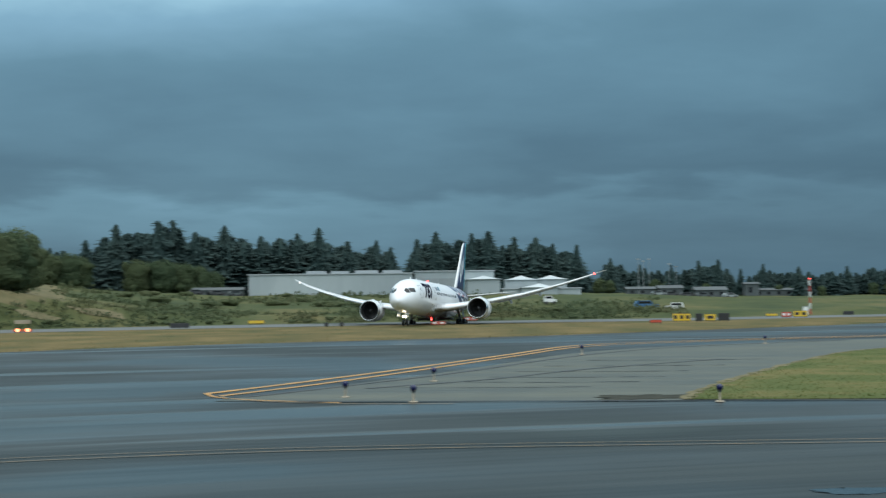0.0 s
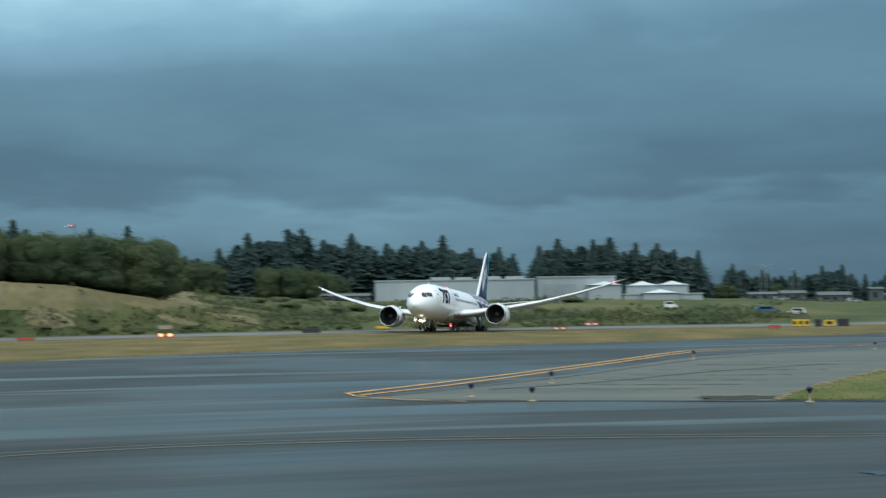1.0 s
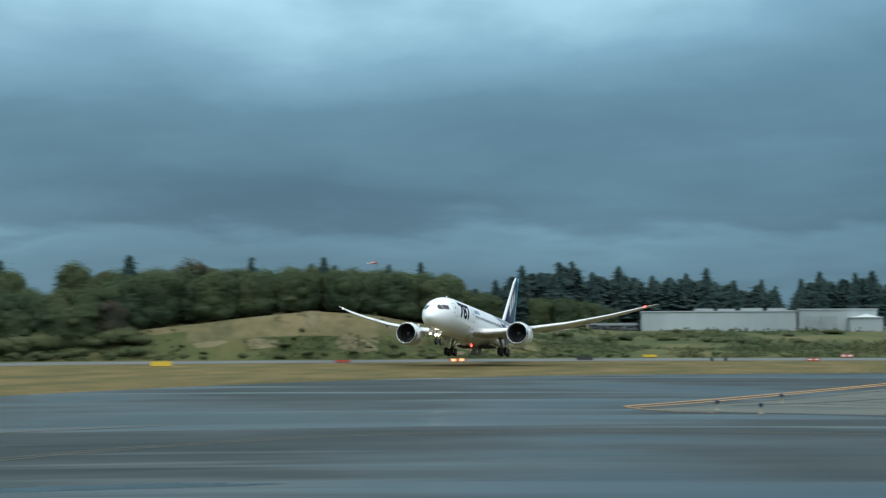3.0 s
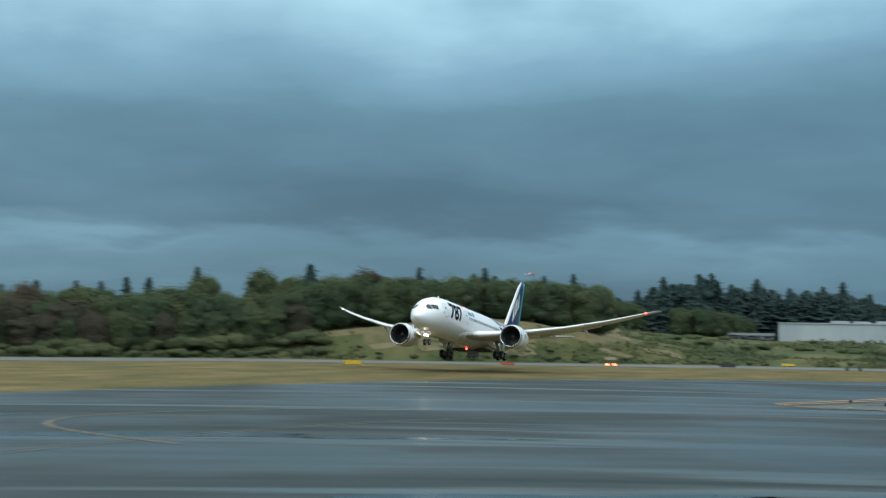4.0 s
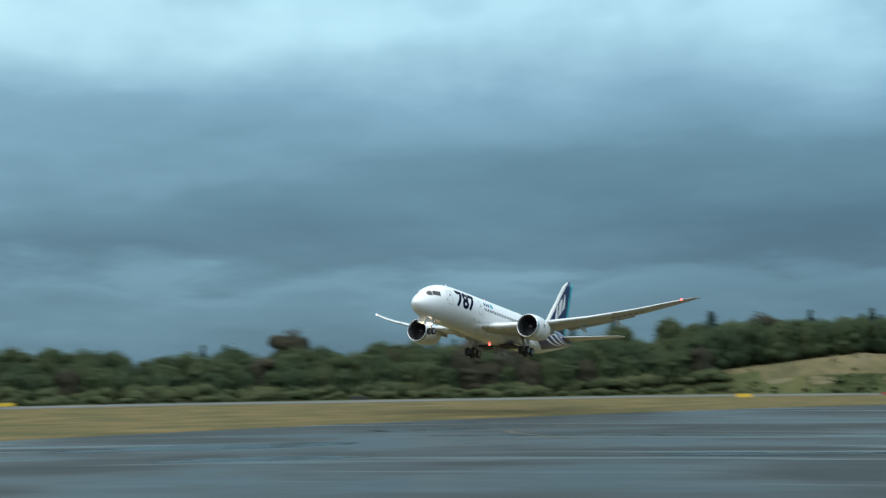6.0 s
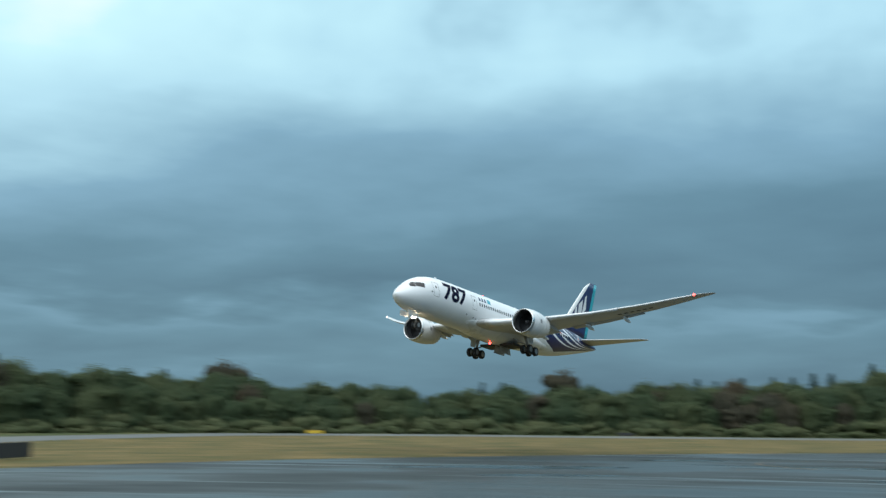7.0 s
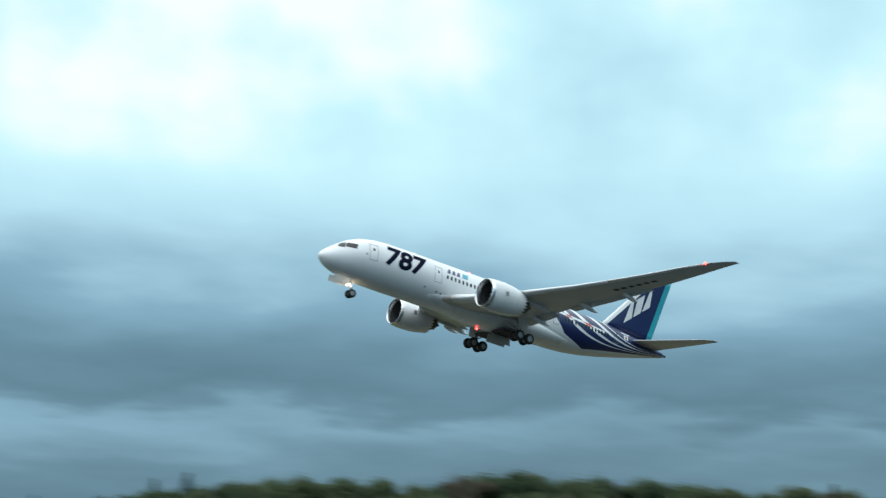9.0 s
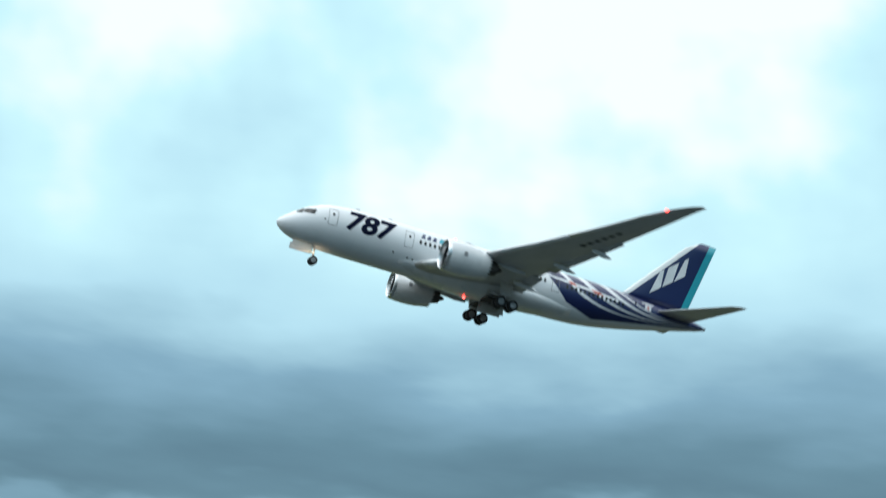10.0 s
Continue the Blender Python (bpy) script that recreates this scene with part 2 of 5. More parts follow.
M["field"] = material("rough_green_field", [(0.038, 0.054, 0.024), (0.062, 0.076, 0.032), (0.094, 0.096, 0.042), (0.135, 0.118, 0.056)], 0.045, (0.85, 0.95), bump=0.2, fine=7.0, positions=[0.2, 0.48, 0.66, 0.86])
M["mound"] = material("dry_grass_mound", [(0.076, 0.078, 0.040), (0.128, 0.113, 0.060), (0.185, 0.154, 0.086)], 0.06, (0.85, 0.95), bump=0.15, fine=8.0, positions=[0.25, 0.5, 0.75])
M["sand"] = material("bare_sandy_soil", [(0.11, 0.10, 0.055), (0.19, 0.165, 0.10)], 0.3, (0.85, 0.95), bump=0.1)
M["rain_film"] = material("rain_film_on_asphalt", [(0.012, 0.017, 0.018), (0.022, 0.029, 0.030)], 0.3, (0.12, 0.22))
M["silt"] = material("dark_washed_silt", [(0.028, 0.030, 0.024), (0.056, 0.056, 0.044)], 1.2, (0.85, 0.95), bump=0.01)
M["bark"] = material("tree_bark", [(0.030, 0.024, 0.018), (0.060, 0.048, 0.036)], 1.5, (0.85, 0.95), bump=0.05)
# far firs: distance haze is put into the paler, bluish needle colour
M["fir"] = material("hazed_fir_needles", [(0.050, 0.084, 0.081), (0.057, 0.093, 0.088), (0.066, 0.101, 0.094)], 0.2, (0.8, 0.95), fine=3.0, by_object=0.25, thin=0.35)
# leaf, autumn and shrub colours are lifted to stand in for haze
M["leaf"] = material("broad_leaves", [(0.082, 0.120, 0.068), (0.100, 0.137, 0.074), (0.121, 0.151, 0.080)], 0.10, (0.7, 0.9), fine=9.0, by_object=0.5, thin=0.55)
M["rust_leaf"] = material("autumn_leaves", [(0.096, 0.098, 0.072), (0.112, 0.104, 0.074), (0.126, 0.108, 0.074)], 0.1, (0.7, 0.9), fine=8.0, by_object=0.3, thin=0.55)
M["shrub"] = material("shrub_leaves", [(0.122, 0.152, 0.082), (0.140, 0.168, 0.088), (0.160, 0.180, 0.096)], 0.1, (0.7, 0.9), fine=9.0, by_object=0.5, thin=0.55)
M["low_scrub"] = material("low_scrub_leaves", [(0.066, 0.092, 0.050), (0.084, 0.106, 0.056), (0.104, 0.116, 0.060), (0.135, 0.126, 0.070)], 0.05, (0.7, 0.9), fine=5.0, thin=0.4, positions=[0.25, 0.45, 0.66, 0.86])
M["white_wall"] = material("pale_metal_cladding", [(0.30, 0.345, 0.36), (0.38, 0.43, 0.44)], 0.05, (0.5, 0.7), stretch=(1, 1, 0.2))
M["grey_wall"] = material("grey_metal_door", [(0.22, 0.25, 0.26), (0.30, 0.33, 0.34)], 0.2, (0.5, 0.7))
M["house_wall"] = material("drab_house_cladding", [(0.060, 0.074, 0.078), (0.095, 0.110, 0.114)], 0.3, (0.7, 0.9))
M["roof"] = material("pale_roof_sheet", [(0.29, 0.325, 0.345), (0.36, 0.395, 0.41)], 0.1, (0.5, 0.7))
M["tent"] = material("white_tent_fabric", [(0.40, 0.45, 0.47), (0.50, 0.55, 0.56)], 0.1, (0.6, 0.8))
M["paint_white"] = material("white_aircraft_paint", [(0.70, 0.72, 0.73), (0.74, 0.76, 0.77), (0.78, 0.79, 0.80)], 0.35, (0.22, 0.32), fine=6.0, coat=0.4, world_space=False)
M["paint_grey"] = material("light_grey_aircraft_paint", [(0.50, 0.51, 0.51), (0.57, 0.58, 0.58)], 0.5, (0.3, 0.42), world_space=False)
M["paint_navy"] = material("navy_aircraft_paint", [(0.008, 0.022, 0.095), (0.012, 0.030, 0.120)], 0.5, (0.22, 0.3), coat=0.5, world_space=False)
M["paint_teal"] = material("turquoise_aircraft_paint", [(0.02, 0.30, 0.40), (0.03, 0.38, 0.48)], 0.5, (0.22, 0.3), coat=0.5, world_space=False)
M["ink"] = material("black_lettering", [(0.004, 0.006, 0.022), (0.007, 0.010, 0.032)], 0.8, (0.82, 0.9), world_space=False)
M["outline"] = material("grey_panel_line", [(0.16, 0.17, 0.18), (0.22, 0.23, 0.24)], 0.8, (0.4, 0.5), world_space=False)
M["glass"] = material("dark_cockpit_glass", [(0.010, 0.012, 0.014), (0.018, 0.020, 0.022)], 0.8, (0.05, 0.1), world_space=False)
M["lip"] = material("polished_inlet_lip", [(0.60, 0.62, 0.63), (0.70, 0.71, 0.72)], 0.6, (0.22, 0.32), metal=1.0, world_space=False)
M["duct"] = material("dark_inlet_duct", [(0.030, 0.032, 0.035), (0.050, 0.053, 0.056)], 0.7, (0.4, 0.6), world_space=False)
M["fan"] = material("dark_fan_blades", [(0.020, 0.021, 0.023), (0.040, 0.042, 0.045)], 0.7, (0.3, 0.45), metal=0.6, world_space=False)
M["hot"] = material("heat_stained_metal", [(0.05, 0.048, 0.046), (0.12, 0.115, 0.11)], 0.8, (0.35, 0.5), metal=0.8, world_space=False)
M["steel"] = material("gear_strut_steel", [(0.30, 0.31, 0.32), (0.42, 0.43, 0.44)], 0.8, (0.35, 0.5), metal=0.5, world_space=False)
M["tyre"] = material("black_tyre_rubber", [(0.012, 0.012, 0.013), (0.024, 0.024, 0.025)], 1.5, (0.7, 0.85), world_space=False)
M["rim"] = material("grey_wheel_rim", [(0.30, 0.31, 0.32), (0.40, 0.41, 0.42)], 1.5, (0.4, 0.5), metal=0.4, world_space=False)
M["well"] = material("dark_gear_well", [(0.02, 0.021, 0.022), (0.05, 0.05, 0.05)], 0.8, (0.6, 0.8), world_space=False)
M["sign_yellow"] = material("yellow_sign_face", [(0.62, 0.40, 0.03), (0.72, 0.48, 0.05)], 0.8, (0.4, 0.6))
M["sign_red"] = material("red_sign_face", [(0.42, 0.05, 0.03), (0.52, 0.08, 0.04)], 0.8, (0.4, 0.6))
M["sign_black"] = material("black_sign_back", [(0.014, 0.015, 0.017), (0.028, 0.029, 0.031)], 0.8, (0.5, 0.7))
M["orange"] = material("orange_equipment_paint", [(0.42, 0.09, 0.035), (0.52, 0.12, 0.05)], 0.8, (0.4, 0.6))
M["blue_glass"] = material("cobalt_lamp_glass", [(0.004, 0.006, 0.045), (0.007, 0.010, 0.075)], 2.0, (0.1, 0.2))
M["blue_paint"] = material("blue_vehicle_paint", [(0.03, 0.10, 0.20), (0.05, 0.14, 0.26)], 0.8, (0.3, 0.5))
M["buff"] = material("weathered_buff_paint", [(0.24, 0.20, 0.15), (0.36, 0.31, 0.23)], 2.0, (0.6, 0.8))
M["dark"] = material("dark_grey_paint", [(0.03, 0.033, 0.036), (0.06, 0.064, 0.068)], 0.8, (0.5, 0.7))
M["red_paint"] = material("red_paint", [(0.40, 0.05, 0.04), (0.52, 0.07, 0.05)], 0.8, (0.4, 0.6))
M["white_paint"] = material("white_paint", [(0.66, 0.67, 0.66), (0.76, 0.77, 0.76)], 0.8, (0.4, 0.6))
M["lamp_warm"] = glow("landing_lamp_glow", (1.0, 0.78, 0.52), 45.0)
M["lamp_red"] = glow("red_lamp_glow", (1.0, 0.06, 0.05), 9.0)
M["lamp_white"] = glow("white_lamp_glow", (1.0, 0.95, 0.9), 1.2)
M["lamp_orange"] = glow("orange_lamp_glow", (1.0, 0.33, 0.15), 4.0)


# ---------------------------------------------------------------- building helpers
def part(name, bm, mat, parent=None, label="", smooth=False):
    """Links a bmesh as one mesh object, under a thing or a part if one is given."""
    me = bpy.data.meshes.new(name)
    if smooth:
        for fc in bm.faces:
            fc.smooth = True
    bm.to_mesh(me)
    bm.free()
    for mm in (mat if isinstance(mat, (list, tuple)) else [mat]):
        me.materials.append(mm)
    ob = new(name, me)
    if parent:
        ob.parent = parent
    if label:
        ob["label"] = label
    return ob


def empty(name, m=None):
    ob = new(name)
    ob.empty_display_size = 0.5
    if m is not None:
        ob.matrix_basis = m
    return ob


def box(bm, x0, x1, y0, y1, z0, z1, bevel=0.0):
    v = [bm.verts.new((x, y, z)) for x in (x0, x1) for y in (y0, y1) for z in (z0, z1)]
    fs = [bm.faces.new([v[i] for i in q]) for q in ((0, 1, 3, 2), (4, 6, 7, 5), (0, 4, 5, 1), (2, 3, 7, 6), (0, 2, 6, 4), (1, 5, 7, 3))]
    if bevel:
        es = list({e for fc in fs for e in fc.edges})
        bmesh.ops.bevel(bm, geom=es, offset=bevel, segments=2, affect="EDGES", profile=0.5)
    return bm


def tube(bm, a, b, r0, r1=None, n=12, caps=True):
    a, b = Vector(a), Vector(b)
    r1 = r0 if r1 is None else r1
    q = (b - a).to_track_quat("Z", "Y")
    rings = []
    for p, r in ((a, r0), (b, r1)):
        rings.append([bm.verts.new(p + q @ Vector((r * math.cos(2 * math.pi * i / n), r * math.sin(2 * math.pi * i / n), 0))) for i in range(n)])
    for i in range(n):
        bm.faces.new((rings[0][i], rings[0][(i + 1) % n], rings[1][(i + 1) % n], rings[1][i]))
    if caps:
        bm.faces.new(rings[0][::-1])
        bm.faces.new(rings[1])
    return bm


def loft(bm, rings, close=True, cap0=False, cap1=False):
    """Skins a list of equally long rings of points."""
    vs = [[bm.verts.new(p) for p in r] for r in rings]
    n = len(vs[0])
    for a, b in zip(vs, vs[1:]):
        for i in range(n if close else n - 1):
            bm.faces.new((a[i], a[(i + 1) % n], b[(i + 1) % n], b[i]))
    if cap0:
        bm.faces.new(vs[0][::-1])
    if cap1:
        bm.faces.new(vs[-1])
    return vs


def sheet(name, points, z, mat, label, kind="structure", category="", thick=0.0):
    bm = bmesh.new()
    f = bm.faces.new([bm.verts.new((x, y, z)) for x, y in points])
    bmesh.ops.recalc_face_normals(bm, faces=[f])
    if f.normal.z < 0:
        f.normal_flip()
    bmesh.ops.triangulate(bm, faces=bm.faces[:])
    ob = part(name, bm, mat)
    return tagged(ob, label, category, "", kind)


def smooth_line(pts, step=2.0):
    """A smooth curve through the points, resampled."""
    P = [Vector((*p, 0)) for p in pts]
    P = [2 * P[0] - P[1]] + P + [2 * P[-1] - P[-2]]
    res = []
    for a, b, c, d in zip(P, P[1:], P[2:], P[3:]):
        n = max(2, int((c - b).length / step))
        for i in range(n):
            s = i / n
            res.append(0.5 * ((2 * b) + (c - a) * s + (2 * a - 5 * b + 4 * c - d) * s * s + (3 * b - a - 3 * c + d) * s ** 3))
    res.append(P[-2])
    return [(p.x, p.y) for p in res]


def ribbon(name, pts, width, z, mat, label, step=2.0, kind="structure", jitter=0.0):
    """A painted line or a seam: a thin strip along a smooth curve."""
    c = smooth_line(pts, step)
    bm = bmesh.new()
    last = None
    rnd = random.Random(len(pts) * 7 + int(width * 1000))
    for i, (x, y) in enumerate(c):
        ax, ay = c[max(0, i - 1)]
        bx, by = c[min(len(c) - 1, i + 1)]
        d = math.hypot(bx - ax, by - ay) or 1
        nx, ny = -(by - ay) / d, (bx - ax) / d
        w = width * (1 + jitter * rnd.uniform(-1, 1)) / 2
        pair = (bm.verts.new((x + nx * w, y + ny * w, z)), bm.verts.new((x - nx * w, y - ny * w, z)))
        if last:
            bm.faces.new((last[0], last[1], pair[1], pair[0]))
        last = pair
    bmesh.ops.recalc_face_normals(bm, faces=bm.faces[:])
    if bm.faces[:][0].normal.z < 0:
        bmesh.ops.reverse_faces(bm, faces=bm.faces[:])
    return tagged(part(name, bm, mat), label, "", "", kind)


# ---------------------------------------------------------------- ground plan
def lerp(x, xs, ys):
    return float(np.interp(x, xs, ys))


def polar(bearing, r):
    return r * math.sin(radians(bearing)), r * math.cos(radians(bearing))


def runway_edge(b):
    """Distance at which the banks begin, less the runway's far verge, by bearing from the start of the way."""
    return lerp(b, (-150, -127, -111, -90, -79, -60, -48, -36, -22, -11, 0, 10, 22, 32, 60), (215, 220, 214, 216, 218, 212, 212, 222, 222, 234, 246, 258, 300, 360, 410))


def strip_edge(b):
    """Distance at which the mown strip meets the runway's paving."""
    return lerp(b, (-150, -115, -108, -92, -81, -67, -59, -46, -36, -30, -22, -11, 0, 10, 22, 32, 60), (158, 162, 166, 192, 214, 212, 204, 206, 217, 217, 217, 229, 238, 248, 288, 345, 395))


def mound(b):
    return lerp(b, (-150, -60, -48.4, -40.3, -34.8, -30.3, -27.1, -23.9, -20.7, -17.6, -15, -12.5, -8.3, 40), (1.0, 1.0, 1.0, 2.1, 4.5, 6.9, 8.8, 10.0, 9.2, 6.8, 4.4, 2.7, 1.4, 1.0))


def smoothstep(a, b, x):
    s = min(1.0, max(0.0, (x - a) / (b - a)))
    return s * s * (3 - 2 * s)


def height(x, y):
    """The lie of the land: flat airfield, then banks and slopes beyond the runway."""
    r, b = math.hypot(x, y), math.degrees(math.atan2(x, y))
    if y < 0 and x > 0:
        return 0.0
    e = runway_edge(b) + 24
    if r < e:
        return 0.0
    z = mound(b) * smoothstep(e, e + 14, r)
    far = lerp(b, (-60, -32, -12.5, 5, 12, 40), (2.0, 2.2, 4.4, 4.6, 2.6, 1.6))
    z += far * smoothstep(0, 1, (r - e - 12) / (395 - e)) if r > e + 12 else 0
    z += 0.35 * noise.noise(Vector((x * 0.06, y * 0.06, 0))) * smoothstep(e, e + 20, r) * 2
    return z


def ground():
    bm = bmesh.new()
    rs = [0.5, 60, 120, 150] + list(np.arange(160, 320, 3.0)) + list(np.arange(322, 480, 9)) + [520, 600, 700] + [760, 900, 1200, 1800, 2800, 4500]
    bs = list(np.arange(-155, 45, 0.75)) + list(np.arange(45, 205, 5.0))
    rings = [[(*polar(b, r), height(*polar(b, r))) for b in bs] for r in rs]
    vs = loft(bm, rings)
    bm.faces.new(vs[0])
    bmesh.ops.recalc_face_normals(bm, faces=bm.faces[:])
    if sum(fc.normal.z for fc in bm.faces) < 0:
        bmesh.ops.reverse_faces(bm, faces=bm.faces[:])
    # dry mound, green field beyond, mown strip inside the runway
    for fc in bm.faces:
        c = fc.calc_center_median()
        r, b = math.hypot(c.x, c.y), math.degrees(math.atan2(c.x, c.y))
        e = runway_edge(b)
        if r < min(e + 24, strip_edge(b) + 26):
            fc.material_index = 1
        elif -32.5 < b < -15.5 and c.z > 4.9 + 1.2 * noise.noise(Vector((c.x * 0.1, c.y * 0.1, 3))):
            fc.material_index = 2
    tagged(part("ground", bm, [M["field"], M["strip"], M["mound"]], smooth=True), "flat airfield grass rising to green banks and a dry mound", "ground", "", "structure")


ground()
NEAR_EDGE = [(190, 330), (115, 252), (64, 203), (35, 180), (12, 162), (-12, 150), (-30, 140), (-47, 123), (-60, 100), (-69, 72), (-76, 42), (-80.5, 18), (-82.5, -10), (-82.5, -36), (-79, -60), (-72, -85), (-62, -130), (-55, -200), (-55, -400)]
edge = smooth_line(NEAR_EDGE, 3.0)
sheet("apron", edge + [(700, -400), (700, 330)], 0.02, M["asphalt"], "dark damp asphalt taxiway with streaks and seams")


def runway():
    bm = bmesh.new()
    bs = np.arange(-152, 40, 1.0)
    loft(bm, [[(*polar(b, strip_edge(b) + o), 0.03) for b in bs] for o in (0, 25)], close=False)
    bmesh.ops.recalc_face_normals(bm, faces=bm.faces[:])
    tagged(part("runway", bm, M["runway"]), "pale grey runway seen edge-on beyond the grass", "", "", "structure")


runway()
# older concrete shoulder with a grass island on it
CONC = smooth_line([(-10.7, 63.3), (-6.3, 72.3), (-0.9, 83), (5.1, 97.7), (11.7, 113), (23.1, 125.3), (39, 134.2), (61.5, 146), (88.7, 157.3)], 3.0)
sheet("shoulder", CONC + [(200, 150), (200, 40), (62.4, 54.1), (17.9, 59.4)], 0.04, M["concrete"], "pale weathered concrete shoulder beside the taxiway")
ISLAND = smooth_line([(10.9, 60.6), (11.6, 63.5), (13.8, 69.6), (18.7, 80.9), (25.4, 95.1), (34.2, 110.3), (53, 127.7), (77, 140.6)], 2.0)
sheet("verge", ISLAND + [(150, 140), (150, 46), (62.2, 54.8)], 0.07, M["patch"], "mown green and straw-coloured grass island")
ribbon("taxi_line", [(-11.9, 68.3), (-9.6, 73.2), (-7.3, 78.4), (-2.4, 90.1), (5, 109.3), (12.4, 128), (22.1, 135.4), (34, 141.5), (44, 145.5), (77, 159.4)], 0.55, 0.05, M["yellow"], "bright yellow painted taxiway edge line")
ribbon("taxi_line", [(-10.9, 66.6), (-8.9, 70.6), (-7, 74.6), (-2.0, 87), (5.2, 106), (12.6, 124.6), (22.2, 132.6), (34, 139), (44.5, 143.2), (78, 157.4)], 0.46, 0.05, M["yellow"], "bright yellow painted taxiway edge line")
ribbon("taxi_line", [(-11.9, 68.3), (-11.2, 66.2), (-10.4, 65.0), (-8.3, 63.2), (-4.7, 61.3)], 0.24, 0.05, M["yellow"], "curved yellow painted line at the corner")
ribbon("taxi_line", [(-10.9, 66.6), (-10.1, 64.6), (-8.0, 62.5), (-4.7, 60.8), (0.4, 59.9)], 0.17, 0.052, M["faded"], "thin faded yellow line at the corner")
for off, w in ((0.0, 0.12), (0.9, 0.08)):
    ribbon("centre_line", [(120, 43 + off), (60, 43 + off), (14, 42.7 + off), (0, 42.5 + off), (-8 - off * 0.2, 41.5 + off), (-16 - off * 0.4, 38.8 + off), (-24 - off * 0.8, 32.5 + off * 0.8), (-30.5 - off, 22), (-34.5 - off, 8), (-36.5 - off, -6), (-37 - off, -14)], w, 0.05, M["faded"], "thin worn yellow taxiway centre line")
ribbon("taxi_line", [(-36, 40), (-43, 31), (-49, 21.5), (-50.8, 14), (-49.6, 8), (-46, 3.5), (-40, 0), (-33, -3)], 0.32, 0.05, M["faded"], "worn orange-yellow curved taxiway line")
# seams, sealant and standing water
ribbon("pavement_seam", [(-9.5, 65.5), (-4.7, 74), (0.7, 84.2), (7.9, 100.9), (14.1, 112.4), (23.3, 123.3), (39.2, 133.3)], 0.45, 0.06, M["seal"], "dark sealed pavement seam", jitter=0.5)
ribbon("pavement_seam", [(-4, 70.7), (2.8, 77.5), (9.1, 86.8), (20, 98.1)], 0.38, 0.062, M["seal"], "dark sealed pavement seam", jitter=0.5)
ribbon("pavement_seam", [(-6.8, 62), (3.8, 60.8), (21.2, 58.8), (62.4, 54)], 0.28, 0.075, M["seal"], "dark sealed pavement seam", jitter=0.5)
for i, (x0, x1, y) in enumerate(((-2.7, 7.5, 70.5), (1.1, 10.5, 74.2), (2.6, 12.6, 78.5), (4.4, 14.9, 84.0), (6.6, 18.4, 90.2), (10.3, 23.0, 97.7))):
    ribbon("pavement_seam", [(x0, y + 0.9), (x0 * 0.5 + x1 * 0.5, y - 0.3), (x1, y - 0.5)], 0.18 + 0.035 * i, 0.062 + 0.001 * i, M["seal"], "dark sealed pavement seam", jitter=0.9, step=0.9)
ribbon("island_rim", [(x - 0.15, y) for x, y in ISLAND[:40]], 0.5, 0.073, M["sand"], "pale sandy edge of the grass island", jitter=0.7)


def puddle(cx, cy, lx, ly, turn, seed):
    """A shallow film of rain standing on the asphalt, with an uneven shore."""
    bm = bmesh.new()
    c, q, pts = math.cos(radians(turn)), math.sin(radians(turn)), []
    for k in range(72):
        w = 2 * math.pi * k / 72
        f = 1 + 0.55 * noise.noise(Vector((math.cos(w) * 1.4, math.sin(w) * 1.4, seed))) + 0.25 * noise.noise(Vector((math.cos(w) * 6, math.sin(w) * 6, seed + 9)))
        u, v = lx * f * math.cos(w), ly * f * math.sin(w)
        pts.append(bm.verts.new((cx + u * c - v * q, cy + u * q + v * c, 0.03)))
    fc = bm.faces.new(pts)
    bmesh.ops.triangulate(bm, faces=[fc])
    bmesh.ops.recalc_face_normals(bm, faces=bm.faces[:])
    if sum(f.normal.z for f in bm.faces) < 0:
        bmesh.ops.reverse_faces(bm, faces=bm.faces[:])
    tagged(part("puddle", bm, M["rain_film"]), "shallow film of rain water on the asphalt", "", "", "structure")


for n, (x, y, lx, ly, turn) in enumerate(((-38, 2, 12, 1.6, 30), (-24, 8, 7, 0.9, 27), (-8, -16, 8, 2.2, 34), (9.6, 32.4, 0.9, 0.6, 8), (-54, -30, 12, 3.2, 60), (-38, -40, 8, 1.8, 56), (-60, 6, 8, 2.4, 58))):
    puddle(x, y, lx, ly, turn, n * 3.7)


def silt(cx, cy, lx, ly):
    """Dark silt washed off the island's corner."""
    bm = bmesh.new()
    pts = []
    for k in range(36):
        w = 2 * math.pi * k / 36
        q = 1 + 0.8 * noise.noise(Vector((math.cos(w) * 2.2, math.sin(w) * 2.2, 5.3)))
        pts.append(bm.verts.new((cx + lx * q * math.cos(w), cy + ly * q * math.sin(w), 0.058)))
    bmesh.ops.triangulate(bm, faces=[bm.faces.new(pts)])
    tagged(part("washed_silt", bm, M["silt"]), "dark silt washed over the concrete at the island's corner", "", "", "structure")


silt(9.4, 62.6, 2.3, 1.7)


# ---------------------------------------------------------------- the aeroplane
def P(a, y, z):
    """Metres aft of the nose, to port, above the tyres -> the aeroplane's own space."""
    return Vector((28.0 - a, y, z - 4.0))


